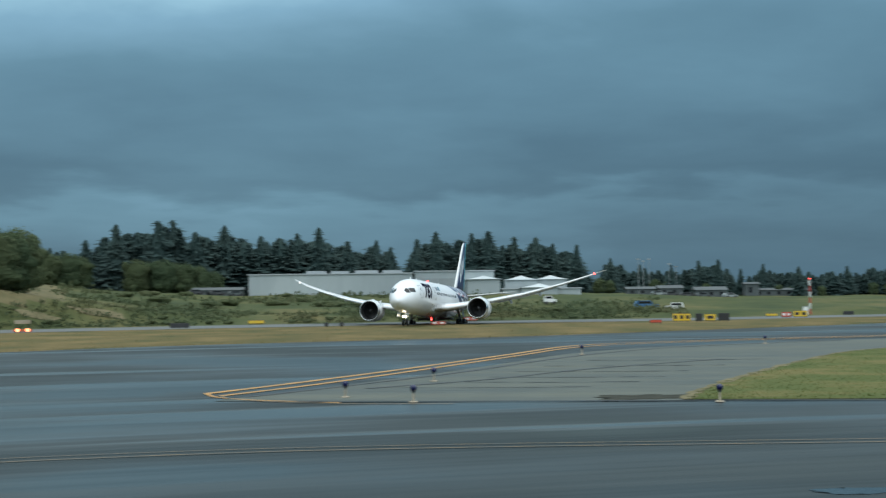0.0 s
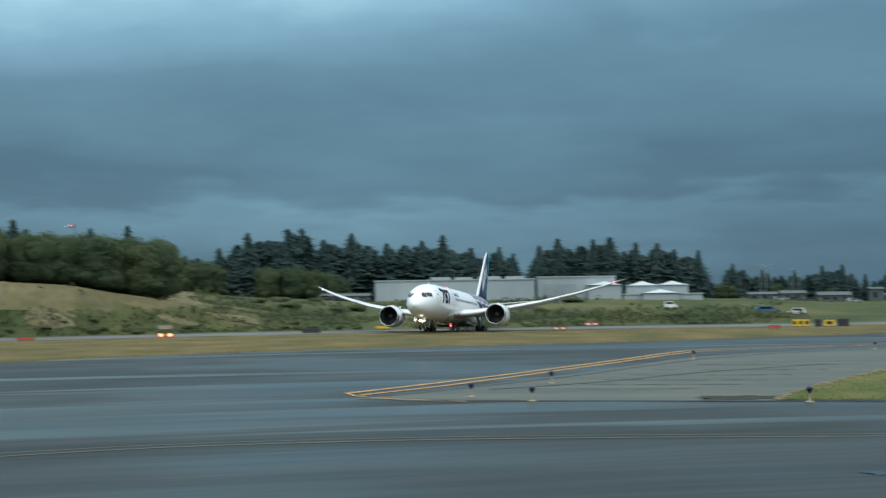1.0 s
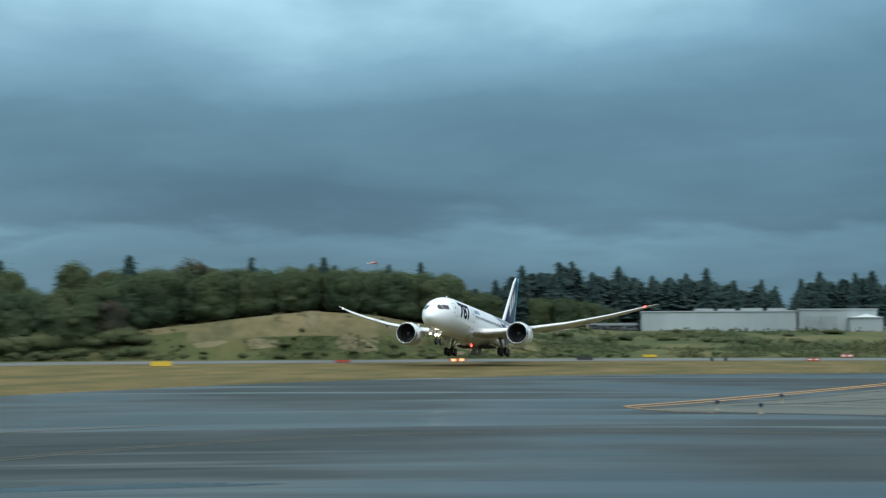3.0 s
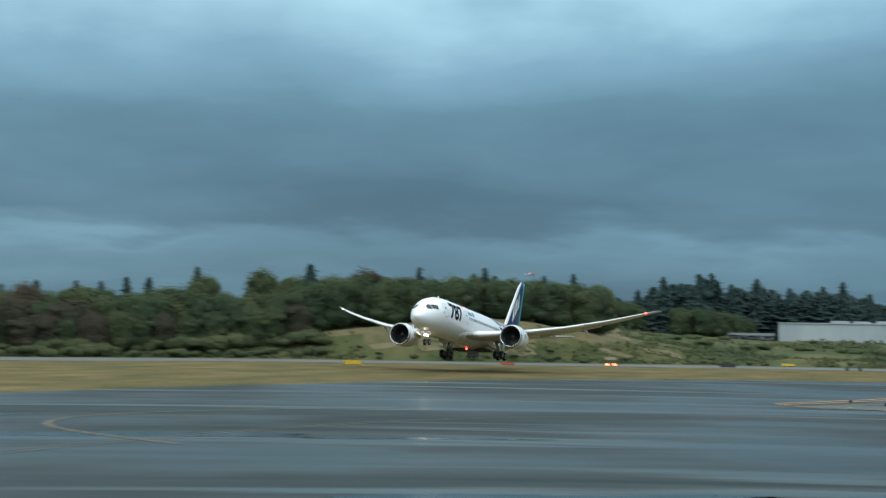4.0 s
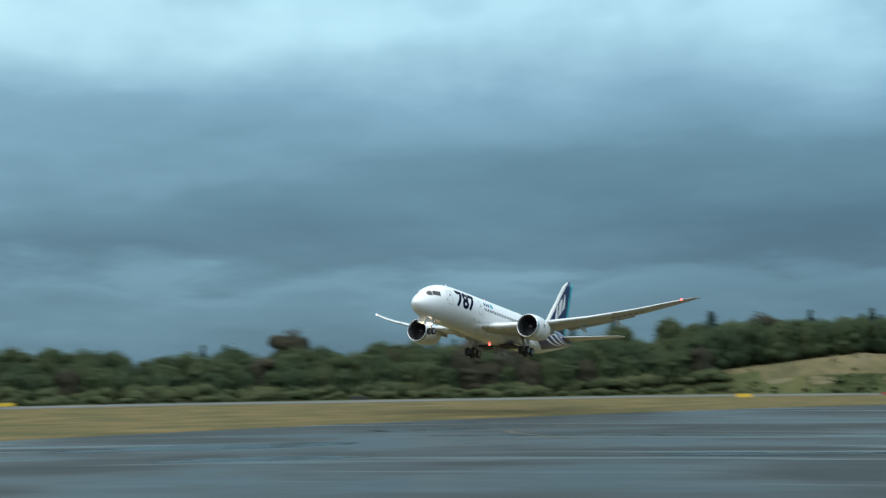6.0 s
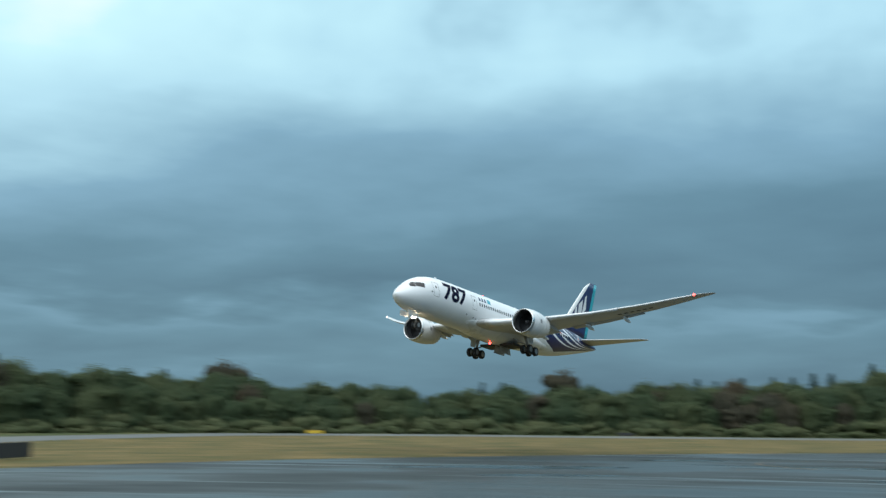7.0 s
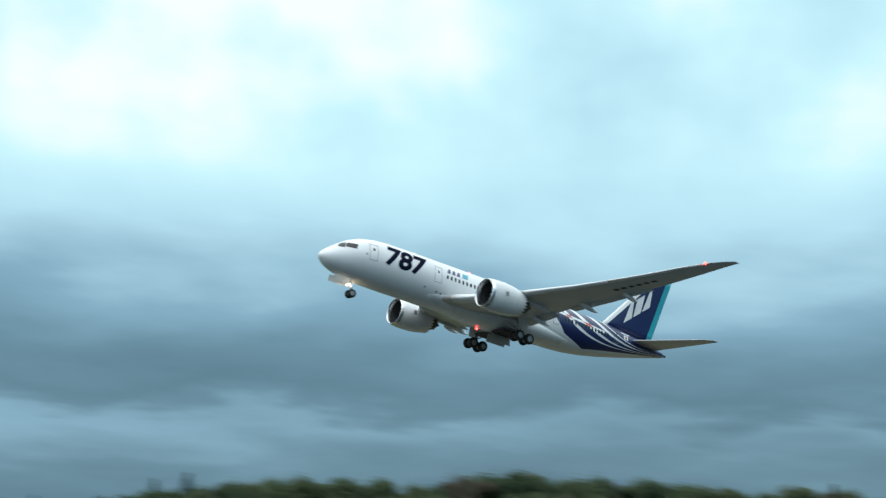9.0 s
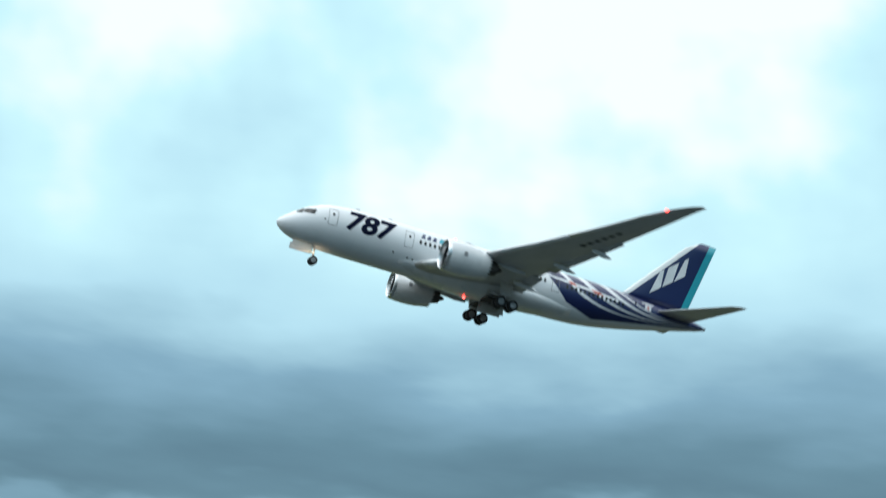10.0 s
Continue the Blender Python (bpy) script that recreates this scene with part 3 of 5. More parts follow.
ST_A = (0.45, 0.55, 0.8, 1.2, 1.8, 2.7, 3.8, 5.2, 7, 9, 12, 24, 36, 39, 42, 45, 48, 51, 54, 56, 56.7)
ST_TOP = (3.98, 4.24, 4.52, 4.88, 5.34, 6.02, 6.72, 7.30, 7.70, 7.85, 7.90, 7.90, 7.90, 7.89, 7.85, 7.76, 7.58, 7.30, 6.95, 6.62, 6.42)
ST_BOT = (3.88, 3.62, 3.36, 3.05, 2.74, 2.46, 2.24, 2.09, 2.00, 1.97, 1.96, 1.96, 1.96, 2.12, 2.52, 3.10, 3.78, 4.50, 5.25, 5.80, 6.05)
ST_HW = (0.05, 0.34, 0.66, 1.02, 1.40, 1.84, 2.24, 2.56, 2.79, 2.87, 2.885, 2.885, 2.885, 2.84, 2.68, 2.38, 1.98, 1.52, 0.98, 0.55, 0.26)


def hull(a):
    return lerp(a, ST_A, ST_TOP), lerp(a, ST_A, ST_BOT), lerp(a, ST_A, ST_HW)


def skin(a, z, out=0.0):
    """Half width of the fuselage at a station and height."""
    top, bot, hw = hull(a)
    m, h = (top + bot) / 2, (top - bot) / 2
    k = max(0.0, 1 - ((z - m) / h) ** 2)
    return hw * math.sqrt(k) + out


def livery():
    """White paint with a navy tail, crossed by slanting white bands and one thin level band."""
    m = bpy.data.materials.new("white_and_navy_livery")
    m.use_nodes = True
    nt = m.node_tree
    N, L = nt.nodes.new, nt.links.new
    b = nt.nodes["Principled BSDF"]
    tc, sep = N("ShaderNodeTexCoord"), N("ShaderNodeSeparateXYZ")
    L(tc.outputs["Object"], sep.inputs[0])

    def calc(op, *v):
        n = N("ShaderNodeMath")
        n.operation = op
        for i, x in enumerate(v):
            if isinstance(x, (int, float)):
                n.inputs[i].default_value = x
            else:
                L(x, n.inputs[i])
        return n.outputs[0]

    a, z = calc("SUBTRACT", 28.0, sep.outputs[0]), calc("ADD", sep.outputs[2], 4.0)
    up, dn = calc("MAXIMUM", calc("SUBTRACT", z, 3.85), 0.0), calc("MAXIMUM", calc("SUBTRACT", 3.85, z), 0.0)
    front = calc("ADD", calc("SUBTRACT", 36.4, calc("MULTIPLY", up, 1.1)), calc("ADD", calc("MULTIPLY", dn, 3.0), calc("MULTIPLY", calc("MULTIPLY", dn, dn), 1.2)))
    # the white belly sweeps up towards the tail
    lower = calc("MAXIMUM", 2.4, calc("ADD", 3.15, calc("MULTIPLY", calc("SUBTRACT", a, 42.0), 0.190)))
    over = calc("SUBTRACT", z, lower)
    navy = calc("MULTIPLY", calc("GREATER_THAN", a, front), calc("GREATER_THAN", over, 0.0))
    # bands sweep down and back, flattening along the white belly
    s = calc("ADD", calc("SUBTRACT", a, 36.5), calc("MULTIPLY", calc("LOGARITHM", calc("DIVIDE", calc("MAXIMUM", over, 0.02), 3.5), math.e), 4.4))
    bands = None
    for k, w in ((0.9, 0.40), (3.5, 0.42), (6.1, 0.38), (7.7, 0.15)):
        on = calc("LESS_THAN", calc("ABSOLUTE", calc("SUBTRACT", s, k)), w)
        bands = on if bands is None else calc("MAXIMUM", bands, on)
    level = calc("LESS_THAN", calc("ABSOLUTE", calc("SUBTRACT", z, calc("SUBTRACT", 6.35, calc("MULTIPLY", calc("SUBTRACT", a, 36.0), 0.07)))), 0.17)
    level = calc("MULTIPLY", level, calc("LESS_THAN", a, 43.5))
    white = calc("MAXIMUM", bands, level)
    red = calc("MULTIPLY", calc("MULTIPLY", bands, level), navy)
    blue = calc("MULTIPLY", navy, calc("SUBTRACT", 1.0, white))
    # faint panel joints and grime
    n = N("ShaderNodeTexNoise")
    n.inputs["Scale"].default_value, n.inputs["Detail"].default_value = 0.5, 6.0
    L(tc.outputs["Object"], n.inputs["Vector"])
    joint = calc("LESS_THAN", calc("FRACT", calc("DIVIDE", a, 9.2)), 0.006)
    tone = calc("SUBTRACT", calc("ADD", 0.76, calc("MULTIPLY", n.outputs["Fac"], 0.09)), calc("MULTIPLY", joint, 0.05))
    wcol = N("ShaderNodeCombineXYZ")
    L(calc("MULTIPLY", tone, 0.98), wcol.inputs[0])
    L(calc("MULTIPLY", tone, 1.00), wcol.inputs[1])
    L(calc("MULTIPLY", tone, 1.02), wcol.inputs[2])
    m1, m2 = N("ShaderNodeMixRGB"), N("ShaderNodeMixRGB")
    L(blue, m1.inputs[0])
    L(wcol.outputs[0], m1.inputs[1])
    m1.inputs[2].default_value = (0.005, 0.014, 0.085, 1)
    L(red, m2.inputs[0])
    L(m1.outputs[0], m2.inputs[1])
    m2.inputs[2].default_value = (0.55, 0.09, 0.05, 1)
    L(m2.outputs[0], b.inputs["Base Color"])
    b.inputs["Roughness"].default_value = 0.28
    b.inputs["Coat Weight"].default_value = 0.15
    return m


def fin_paint():
    """Navy fin with a white leading band and a turquoise trailing band."""
    m = bpy.data.materials.new("fin_livery")
    m.use_nodes = True
    nt = m.node_tree
    N, L = nt.nodes.new, nt.links.new
    b = nt.nodes["Principled BSDF"]
    tc, sep = N("ShaderNodeTexCoord"), N("ShaderNodeSeparateXYZ")
    L(tc.outputs["Object"], sep.inputs[0])

    def calc(op, *v):
        n = N("ShaderNodeMath")
        n.operation = op
        for i, x in enumerate(v):
            if isinstance(x, (int, float)):
                n.inputs[i].default_value = x
            else:
                L(x, n.inputs[i])
        return n.outputs[0]

    a, z = calc("SUBTRACT", 28.0, sep.outputs[0]), calc("ADD", sep.outputs[2], 4.0)
    lead = calc("ADD", 44.6, calc("MULTIPLY", calc("SUBTRACT", z, 7.6), 0.95))
    trail = calc("ADD", 54.0, calc("MULTIPLY", calc("SUBTRACT", z, 7.6), 0.30))
    wmask = calc("LESS_THAN", a, calc("ADD", lead, 0.75))
    tmask = calc("GREATER_THAN", a, calc("SUBTRACT", trail, 1.0))
    m1, m2 = N("ShaderNodeMixRGB"), N("ShaderNodeMixRGB")
    L(tmask, m1.inputs[0])
    m1.inputs[1].default_value, m1.inputs[2].default_value = (0.005, 0.014, 0.085, 1), (0.02, 0.36, 0.44, 1)
    L(wmask, m2.inputs[0])
    L(m1.outputs[0], m2.inputs[1])
    m2.inputs[2].default_value = (0.80, 0.81, 0.80, 1)
    L(m2.outputs[0], b.inputs["Base Color"])
    b.inputs["Roughness"].default_value = 0.28
    b.inputs["Coat Weight"].default_value = 0.15
    return m


def airfoil(n=14, t=0.12):
    """Points round a wing section, chord 1: (chordwise, upward)."""
    pts = []
    for i in range(n + 1):
        x = 0.5 * (1 + math.cos(math.pi * i / n))
        pts.append((x, 1))
    for i in range(1, n):
        x = 0.5 * (1 - math.cos(math.pi * i / n))
        pts.append((x, -1))
    res = []
    for x, s in pts:
        y = 5 * t * (0.2969 * math.sqrt(x) - 0.126 * x - 0.3516 * x * x + 0.2843 * x ** 3 - 0.1015 * x ** 4)
        res.append((x, y * (1.1 if s > 0 else -0.75)))
    return res


def wing_section(side, y, le, te, z, thick, twist=-0.02, f0=0.0, f1=1.0, drop=0.0, aft=0.0, grow=0.0):
    c = te - le
    return [P(le + c * (f0 + (f1 - f0) * u) + aft, side * y, z + c * (f1 - f0) * v + grow * (1 if v > 0 else -1) - c * twist * (f0 + (f1 - f0) * u) - drop * u) for u, v in airfoil(14, thick)]


WING = ((2.2, 16.8, 29.8, 3.05, 0.13), (5.0, 18.7, 29.9, 3.35, 0.12), (10.0, 22.0, 30.4, 4.15, 0.11), (16.0, 26.2, 32.5, 5.45, 0.10), (22.0, 30.5, 35.0, 7.15, 0.095),
        (26.0, 33.5, 36.8, 8.50, 0.09), (28.2, 35.7, 37.9, 9.35, 0.085), (29.3, 37.2, 38.5, 9.78, 0.08), (29.75, 38.0, 38.8, 9.95, 0.07))


def wing_at(y):
    cols = list(zip(*WING))
    return tuple(lerp(y, cols[0], c) for c in cols[1:])


def lathe(bm, cy, cz, prof, n=40, a0=0.0, saw=0.0):
    """A body of revolution about a fore-and-aft axis. prof: (aft, radius)."""
    rings = []
    for j, (a, r) in enumerate(prof):
        ring = []
        for i in range(n):
            w = 2 * math.pi * i / n
            da = saw * (1 if i % 2 else -1) if j == len(prof) - 1 else 0
            ring.append(P(a0 + a + da, cy + r * math.cos(w), cz + r * math.sin(w)))
        rings.append(ring)
    return loft(bm, rings)


def wheel(parent, a, y, z, r, w):
    """A tyre with a rounded tread on its rim, axle across."""
    bm = bmesh.new()
    n = 24
    prof = [(-0.5, 0.62), (-0.5, 0.86), (-0.40, 0.96), (-0.2, 1.0), (0.2, 1.0), (0.40, 0.96), (0.5, 0.86), (0.5, 0.62)]
    loft(bm, [[P(a + r * q * math.cos(2 * math.pi * i / n), y + p * w, z + r * q * math.sin(2 * math.pi * i / n)) for i in range(n)] for p, q in prof])
    hub = part("wheel", bm, M["tyre"], parent, smooth=True)
    bm = bmesh.new()
    loft(bm, [[P(a + r * q * math.cos(2 * math.pi * i / n), y + p * w, z + r * q * math.sin(2 * math.pi * i / n)) for i in range(n)] for p, q in ((-0.30, 0.08), (-0.36, 0.30), (-0.46, 0.62), (0.46, 0.62), (0.36, 0.30), (0.30, 0.08))], cap0=True, cap1=True)
    part("rim", bm, M["rim"], hub, "grey metal wheel rim", smooth=True)


def letters(text, a0, z0, size, squeeze, slant, bold):
    """Raised-free lettering wrapped on the port side of the fuselage."""
    cu = bpy.data.curves.new("lettering", "FONT")
    cu.body, cu.size, cu.offset = text, size, bold
    ob = bpy.data.objects.new("lettering", cu)
    scene.collection.objects.link(ob)
    dg = bpy.context.evaluated_depsgraph_get()
    me = bpy.data.meshes.new_from_object(ob.evaluated_get(dg))
    bpy.data.objects.remove(ob)
    bm = bmesh.new()
    bm.from_mesh(me)
    bpy.data.meshes.remove(me)
    for k in range(-2, 24):
        geo = bm.verts[:] + bm.edges[:] + bm.faces[:]
        bmesh.ops.bisect_plane(bm, geom=geo, plane_co=(0, k * size * 0.04, 0), plane_no=(0, 1, 0))
    for v in bm.verts:
        a, z = a0 + v.co.x * squeeze + v.co.y * slant, z0 + v.co.y
        v.co = P(a, skin(a, z, 0.025), z)
    return bm


def decal(pts, out=0.02, cut=6):
    """A painted shape on the port side: polygon in (aft, up), wrapped on the hull."""
    bm = bmesh.new()
    bm.faces.new([bm.verts.new((a, z, 0)) for a, z in pts])
    zs = [z for _, z in pts]
    for k in range(1, cut):
        zz = min(zs) + (max(zs) - min(zs)) * k / cut
        bmesh.ops.bisect_plane(bm, geom=bm.verts[:] + bm.edges[:] + bm.faces[:], plane_co=(0, zz, 0), plane_no=(0, 1, 0))
    for v in bm.verts:
        a, z = v.co.x, v.co.y
        v.co = P(a, skin(a, z, out), z)
    bmesh.ops.recalc_face_normals(bm, faces=bm.faces[:])
    return bm


def frame_line(a0, a1, z0, z1, w=0.05):
    bm = bmesh.new()
    for q in (((a0, z0), (a1, z0), (a1, z0 + w), (a0, z0 + w)), ((a0, z1 - w), (a1, z1 - w), (a1, z1), (a0, z1)), ((a0, z0 + w), (a0 + w, z0 + w), (a0 + w, z1 - w), (a0, z1 - w)), ((a1 - w, z0 + w), (a1, z0 + w), (a1, z1 - w), (a1 - w, z1 - w))):
        steps = 6
        (xa, za), (xb, _), (_, zc), _ = q
        vs = [[bm.verts.new(P(x, skin(x, za + (zc - za) * i / steps, 0.02), za + (zc - za) * i / steps)) for x in (xa, xb)] for i in range(steps + 1)]
        for r0, r1 in zip(vs, vs[1:]):
            bm.faces.new((r0[0], r0[1], r1[1], r1[0]))
    return bm


def aeroplane():
    root = empty("jet_airliner")
    tagged(root, "white twin-engine jet airliner with navy striped tail, wheels down", "aeroplane")
    lv = livery()
    # fuselage
    bm = bmesh.new()
    n = 56
    stations = sorted(set([0.45, 0.49, 0.55, 0.66, 0.8, 1.0, 1.2, 1.5, 1.8, 2.2, 2.7, 3.2, 3.8, 4.5, 5.2, 6.1, 7, 8, 9, 10.5, 12] + list(np.arange(14, 56.1, 1.0)) + [56.4, 56.7]))
    cols = [np.interp(stations, ST_A, c) for c in (ST_TOP, ST_BOT, ST_HW)]
    cols = [np.convolve(np.pad(c, 1, mode="edge"), (0.2, 0.6, 0.2), mode="valid") for c in cols]
    rings = []
    for a, top, bot, hw in zip(stations, *cols):
        rings.append([P(a, hw * math.cos(2 * math.pi * i / n), (top + bot) / 2 + (top - bot) / 2 * math.sin(2 * math.pi * i / n)) for i in range(n)])
    loft(bm, rings, cap0=True, cap1=True)
    body = part("fuselage", bm, lv, root, "white fuselage with navy rear and slanting white bands", smooth=True)
    # wing-to-body fairing
    bm = bmesh.new()
    rings = []
    for a in np.linspace(15.0, 37.5, 26):
        k = math.sin(math.pi * (a - 15.0) / 22.5) ** 1.2 if 15.0 < a < 37.5 else 0.0
        rings.append([P(a, (2.3 + 0.85 * k) * math.cos(2 * math.pi * i / 40), 3.35 + (1.15 + 0.62 * k) * math.sin(2 * math.pi * i / 40)) for i in range(40)])
    loft(bm, rings, cap0=True, cap1=True)
    part("belly_fairing", bm, M["paint_white"], root, "smooth white wing-root fairing", smooth=True)
    # wheel well between the main gear: closed dark boxes paint its shade
    bm = bmesh.new()
    for s in (1, -1):
        box(bm, 28 - 29.6, 28 - 26.4, s * 0.5, s * 3.0, 1.40 - 4, 1.75 - 4, 0.08)
    part("wheel_well", bm, M["well"], root, "dark block standing for the shaded wheel well")
    # cockpit windows
    for s in (1, -1):
        for a0, a1, zb, lean in ((2.0, 2.82, 5.28, 0.30), (2.92, 4.15, 5.40, 0.22)):
            bm = bmesh.new()
            rows = []
            for j in range(5):
                w = j / 4
                row = []
                for i in range(6):
                    a = a0 + lean * w + (a1 - a0) * i / 5
                    row.append((a, zb + (min(6.08, hull(a)[0] - 0.12) - zb) * w))
                rows.append(row)
            vs = [[bm.verts.new(P(a, s * max(0.18, skin(a, z, 0.02)), z)) for a, z in r] for r in rows]
            for r0, r1 in zip(vs, vs[1:]):
                for i in range(5):
                    bm.faces.new((r0[i], r0[i + 1], r1[i + 1], r1[i]) if s > 0 else (r0[i + 1], r0[i], r1[i], r1[i + 1]))
            part("cockpit_window", bm, M["glass"], root, "dark cockpit window", smooth=True)
    # lettering and small marks on the port side
    part("number", letters("787", 7.75, 4.72, 3.25, 1.15, 0.22, 0.125), M["ink"], root, "bold slanted black number")
    for k in range(3):
        a = 17.0 + k * 0.72
        part("emblem_bar", decal([(a, 6.2), (a + 0.52, 6.2), (a + 0.60, 6.82), (a + 0.30, 6.82)], 0.022), M["paint_navy"], root, "small navy slanted bar")
    part("emblem_block", decal([(19.3, 6.2), (20.15, 6.2), (20.4, 6.9), (19.55, 6.9)], 0.022), M["paint_teal"], root, "small blue slanted block")
    for a0, a1 in ((5.75, 6.85), (15.1, 16.2), (34.2, 35.2), (45.3, 46.3)):
        z0 = 4.55 if a1 < 40 else 5.0
        d = part("door", frame_line(a0, a1, z0, z0 + 2.05), M["outline"], root, "outlined cabin door")
        part("door_window", decal([(a0 + 0.45, z0 + 1.2), (a0 + 0.68, z0 + 1.2), (a0 + 0.68, z0 + 1.55), (a0 + 0.45, z0 + 1.55)], 0.021, 3), M["glass"], d, "small dark door window")
    # cabin windows
    first = None
    for i in range(46):
        a = 16.9 + i * 0.60
        if 33.6 < a < 35.6 or (9.0 < a < 15.5):
            continue
        top, bot, hw = hull(a)
        z0 = 5.42
        part("cabin_window", decal([(a, z0), (a + 0.07, z0 - 0.05), (a + 0.21, z0 - 0.05), (a + 0.28, z0), (a + 0.28, z0 + 0.40), (a + 0.21, z0 + 0.45), (a + 0.07, z0 + 0.45), (a, z0 + 0.40)], 0.018, 3), M["glass"], root, "" if first else "small dark cabin window")
        first = True
    for a, z in ((14.0, 3.5), (15.8, 3.35), (16.5, 3.3), (5.3, 5.0)):
        part("vent_port", decal([(a, z), (a + 0.18, z), (a + 0.18, z + 0.2), (a, z + 0.2)], 0.02, 2), M["dark"], root, "small dark opening in the skin")
    # flag and registration bars on the tail
    part("flag", decal([(47.3, 5.95), (48.2, 5.95), (48.2, 6.55), (47.3, 6.55)], 0.02, 4), M["paint_white"], root, "white flag with a red disc")
    part("flag_disc", decal([(47.75 + 0.2 * math.cos(w * math.pi / 6), 6.25 + 0.2 * math.sin(w * math.pi / 6)) for w in range(12)], 0.035, 2), M["red_paint"], root, "red disc")
    part("registration_bar", decal([(46.9, 6.72), (48.6, 6.72), (48.65, 6.9), (46.95, 6.9)], 0.02, 2), M["paint_white"], root, "pale bar of small lettering")
    # aerials on the crown
    for a in (9.5, 13.6, 31.0):
        bm = bmesh.new()
        box(bm, 28 - a - 0.25, 28 - a + 0.25, -0.04, 0.04, 3.85, 4.15, 0.02)
        part("aerial", bm, M["paint_white"], root)
    # wings
    for s in (1, -1):
        bm = bmesh.new()
        rings = [wing_section(s, *w) for w in WING]
        loft(bm, rings, cap0=True, cap1=True)
        bmesh.ops.recalc_face_normals(bm, faces=bm.faces[:])
        wing = part("wing", bm, M["paint_grey"], root, "swept grey wing bowed upwards", smooth=True)
        # bright leading-edge slats
        for y0, y1 in ((3.4, 8.0), (11.0, 19.0), (19.15, 27.6)):
            bm = bmesh.new()
            rr = []
            for y in np.linspace(y0, y1, 6):
                le, te, z, th = wing_at(y)
                sec = [(u, v) for u, v in airfoil(24, th) if u < 0.11]
                c = te - le
                rr.append([P(le + c * u - 0.10, s * y, z + c * v * 1.12 + c * 0.02 * u - 0.06) for u, v in sec])
            loft(bm, rr, close=True, cap0=True, cap1=True)
            bmesh.ops.recalc_face_normals(bm, faces=bm.faces[:])
            part("slat", bm, M["paint_white"], wing, "white leading-edge slat", smooth=True)
        # flaps set for take-off
        for y0, y1 in ((3.3, 8.6), (10.9, 20.5)):
            bm = bmesh.new()
            rr = []
            for y in np.linspace(y0, y1, 5):
                le, te, z, th = wing_at(y)
                c = te - le
                cf = 0.15 * c
                rr.append([P(te - 0.10 * c + cf * u * 0.97, s * y, z + c * 0.005 + cf * v * 0.9 - cf * 0.12 * u) for u, v in airfoil(8, 0.12)])
            loft(bm, rr, cap0=True, cap1=True)
            bmesh.ops.recalc_face_normals(bm, faces=bm.faces[:])
            part("flap", bm, M["paint_grey"], wing, "grey flap drooped for take-off", smooth=True)
        # flap-track fairings
        for y, ln in ((6.2, 3.2), (13.2, 2.9), (18.2, 2.5)):
            le, te, z, th = wing_at(y)
            bm = bmesh.new()
            rr = []
            for k in range(9):
                w = k / 8
                r = 0.30 * math.sin(math.pi * min(1, 0.08 + 0.92 * w)) ** 0.7 + 0.02
                rr.append([P(te - 0.62 * ln + ln * w, s * (y + 0.7 * r * math.cos(2 * math.pi * i / 12)), z - 0.28 - 0.35 * w + r * math.sin(2 * math.pi * i / 12)) for i in range(12)])
            loft(bm, rr, cap0=True, cap1=True)
            bmesh.ops.recalc_face_normals(bm, faces=bm.faces[:])
            part("flap_fairing", bm, M["paint_white"], wing, "slim pale fairing under the wing", smooth=True)
        # wing-tip lamp
        le, te, z, th = wing_at(27.8)
        bm = bmesh.new()
        bmesh.ops.create_icosphere(bm, subdivisions=2, radius=0.17)
        bmesh.ops.translate(bm, verts=bm.verts, vec=P(le - 0.05, s * 27.8, z))
        part("tip_lamp", bm, M["lamp_red"] if s > 0 else M["lamp_white"], wing, "lit red wing-tip lamp" if s > 0 else "lit white wing-tip lamp", smooth=True)
    # registration as plain bars under the port wing
    for k in range(6):
        y = 18.0 + k * 0.78
        le, te, z, th = wing_at(y + 0.35)
        bm = bmesh.new()
        c = te - le
        q = []
        for yy, f in ((y, 0.46), (y + 0.5, 0.46), (y + 0.5, 0.58), (y, 0.58)):
            l2, t2, z2, h2 = wing_at(yy)
            cc = t2 - l2
            low = -0.75 * 5 * h2 * (0.2969 * math.sqrt(f) - 0.126 * f - 0.3516 * f * f + 0.2843 * f ** 3 - 0.1015 * f ** 4)
            q.append(bm.verts.new(P(l2 + cc * f, yy, z2 + cc * low + cc * 0.02 * f - 0.02)))
        bm.faces.new(q)
        part("registration_bar", bm, M["dark"], root, "dark bar of wing lettering" if k == 0 else "")
    # fin
    bm = bmesh.new()
    rr = []
    for w in np.linspace(0, 1, 10):
        z = 7.2 + 10.0 * w
        le, te = 44.2 + 9.4 * w + (0.9 * max(0, w - 0.94) / 0.06), 53.9 + 3.0 * w
        rr.append([P(le + (te - le) * u, (te - le) * v * 0.9, z) for u, v in [(u, v if v > 0 else v / 0.75 * 1.1) for u, v in airfoil(14, 0.085)]])
    loft(bm, rr, cap0=True, cap1=True)
    bmesh.ops.recalc_face_normals(bm, faces=bm.faces[:])
    fin = part("tail_fin", bm, fin_paint(), root, "navy tail fin with white front edge and turquoise rear edge", smooth=True)
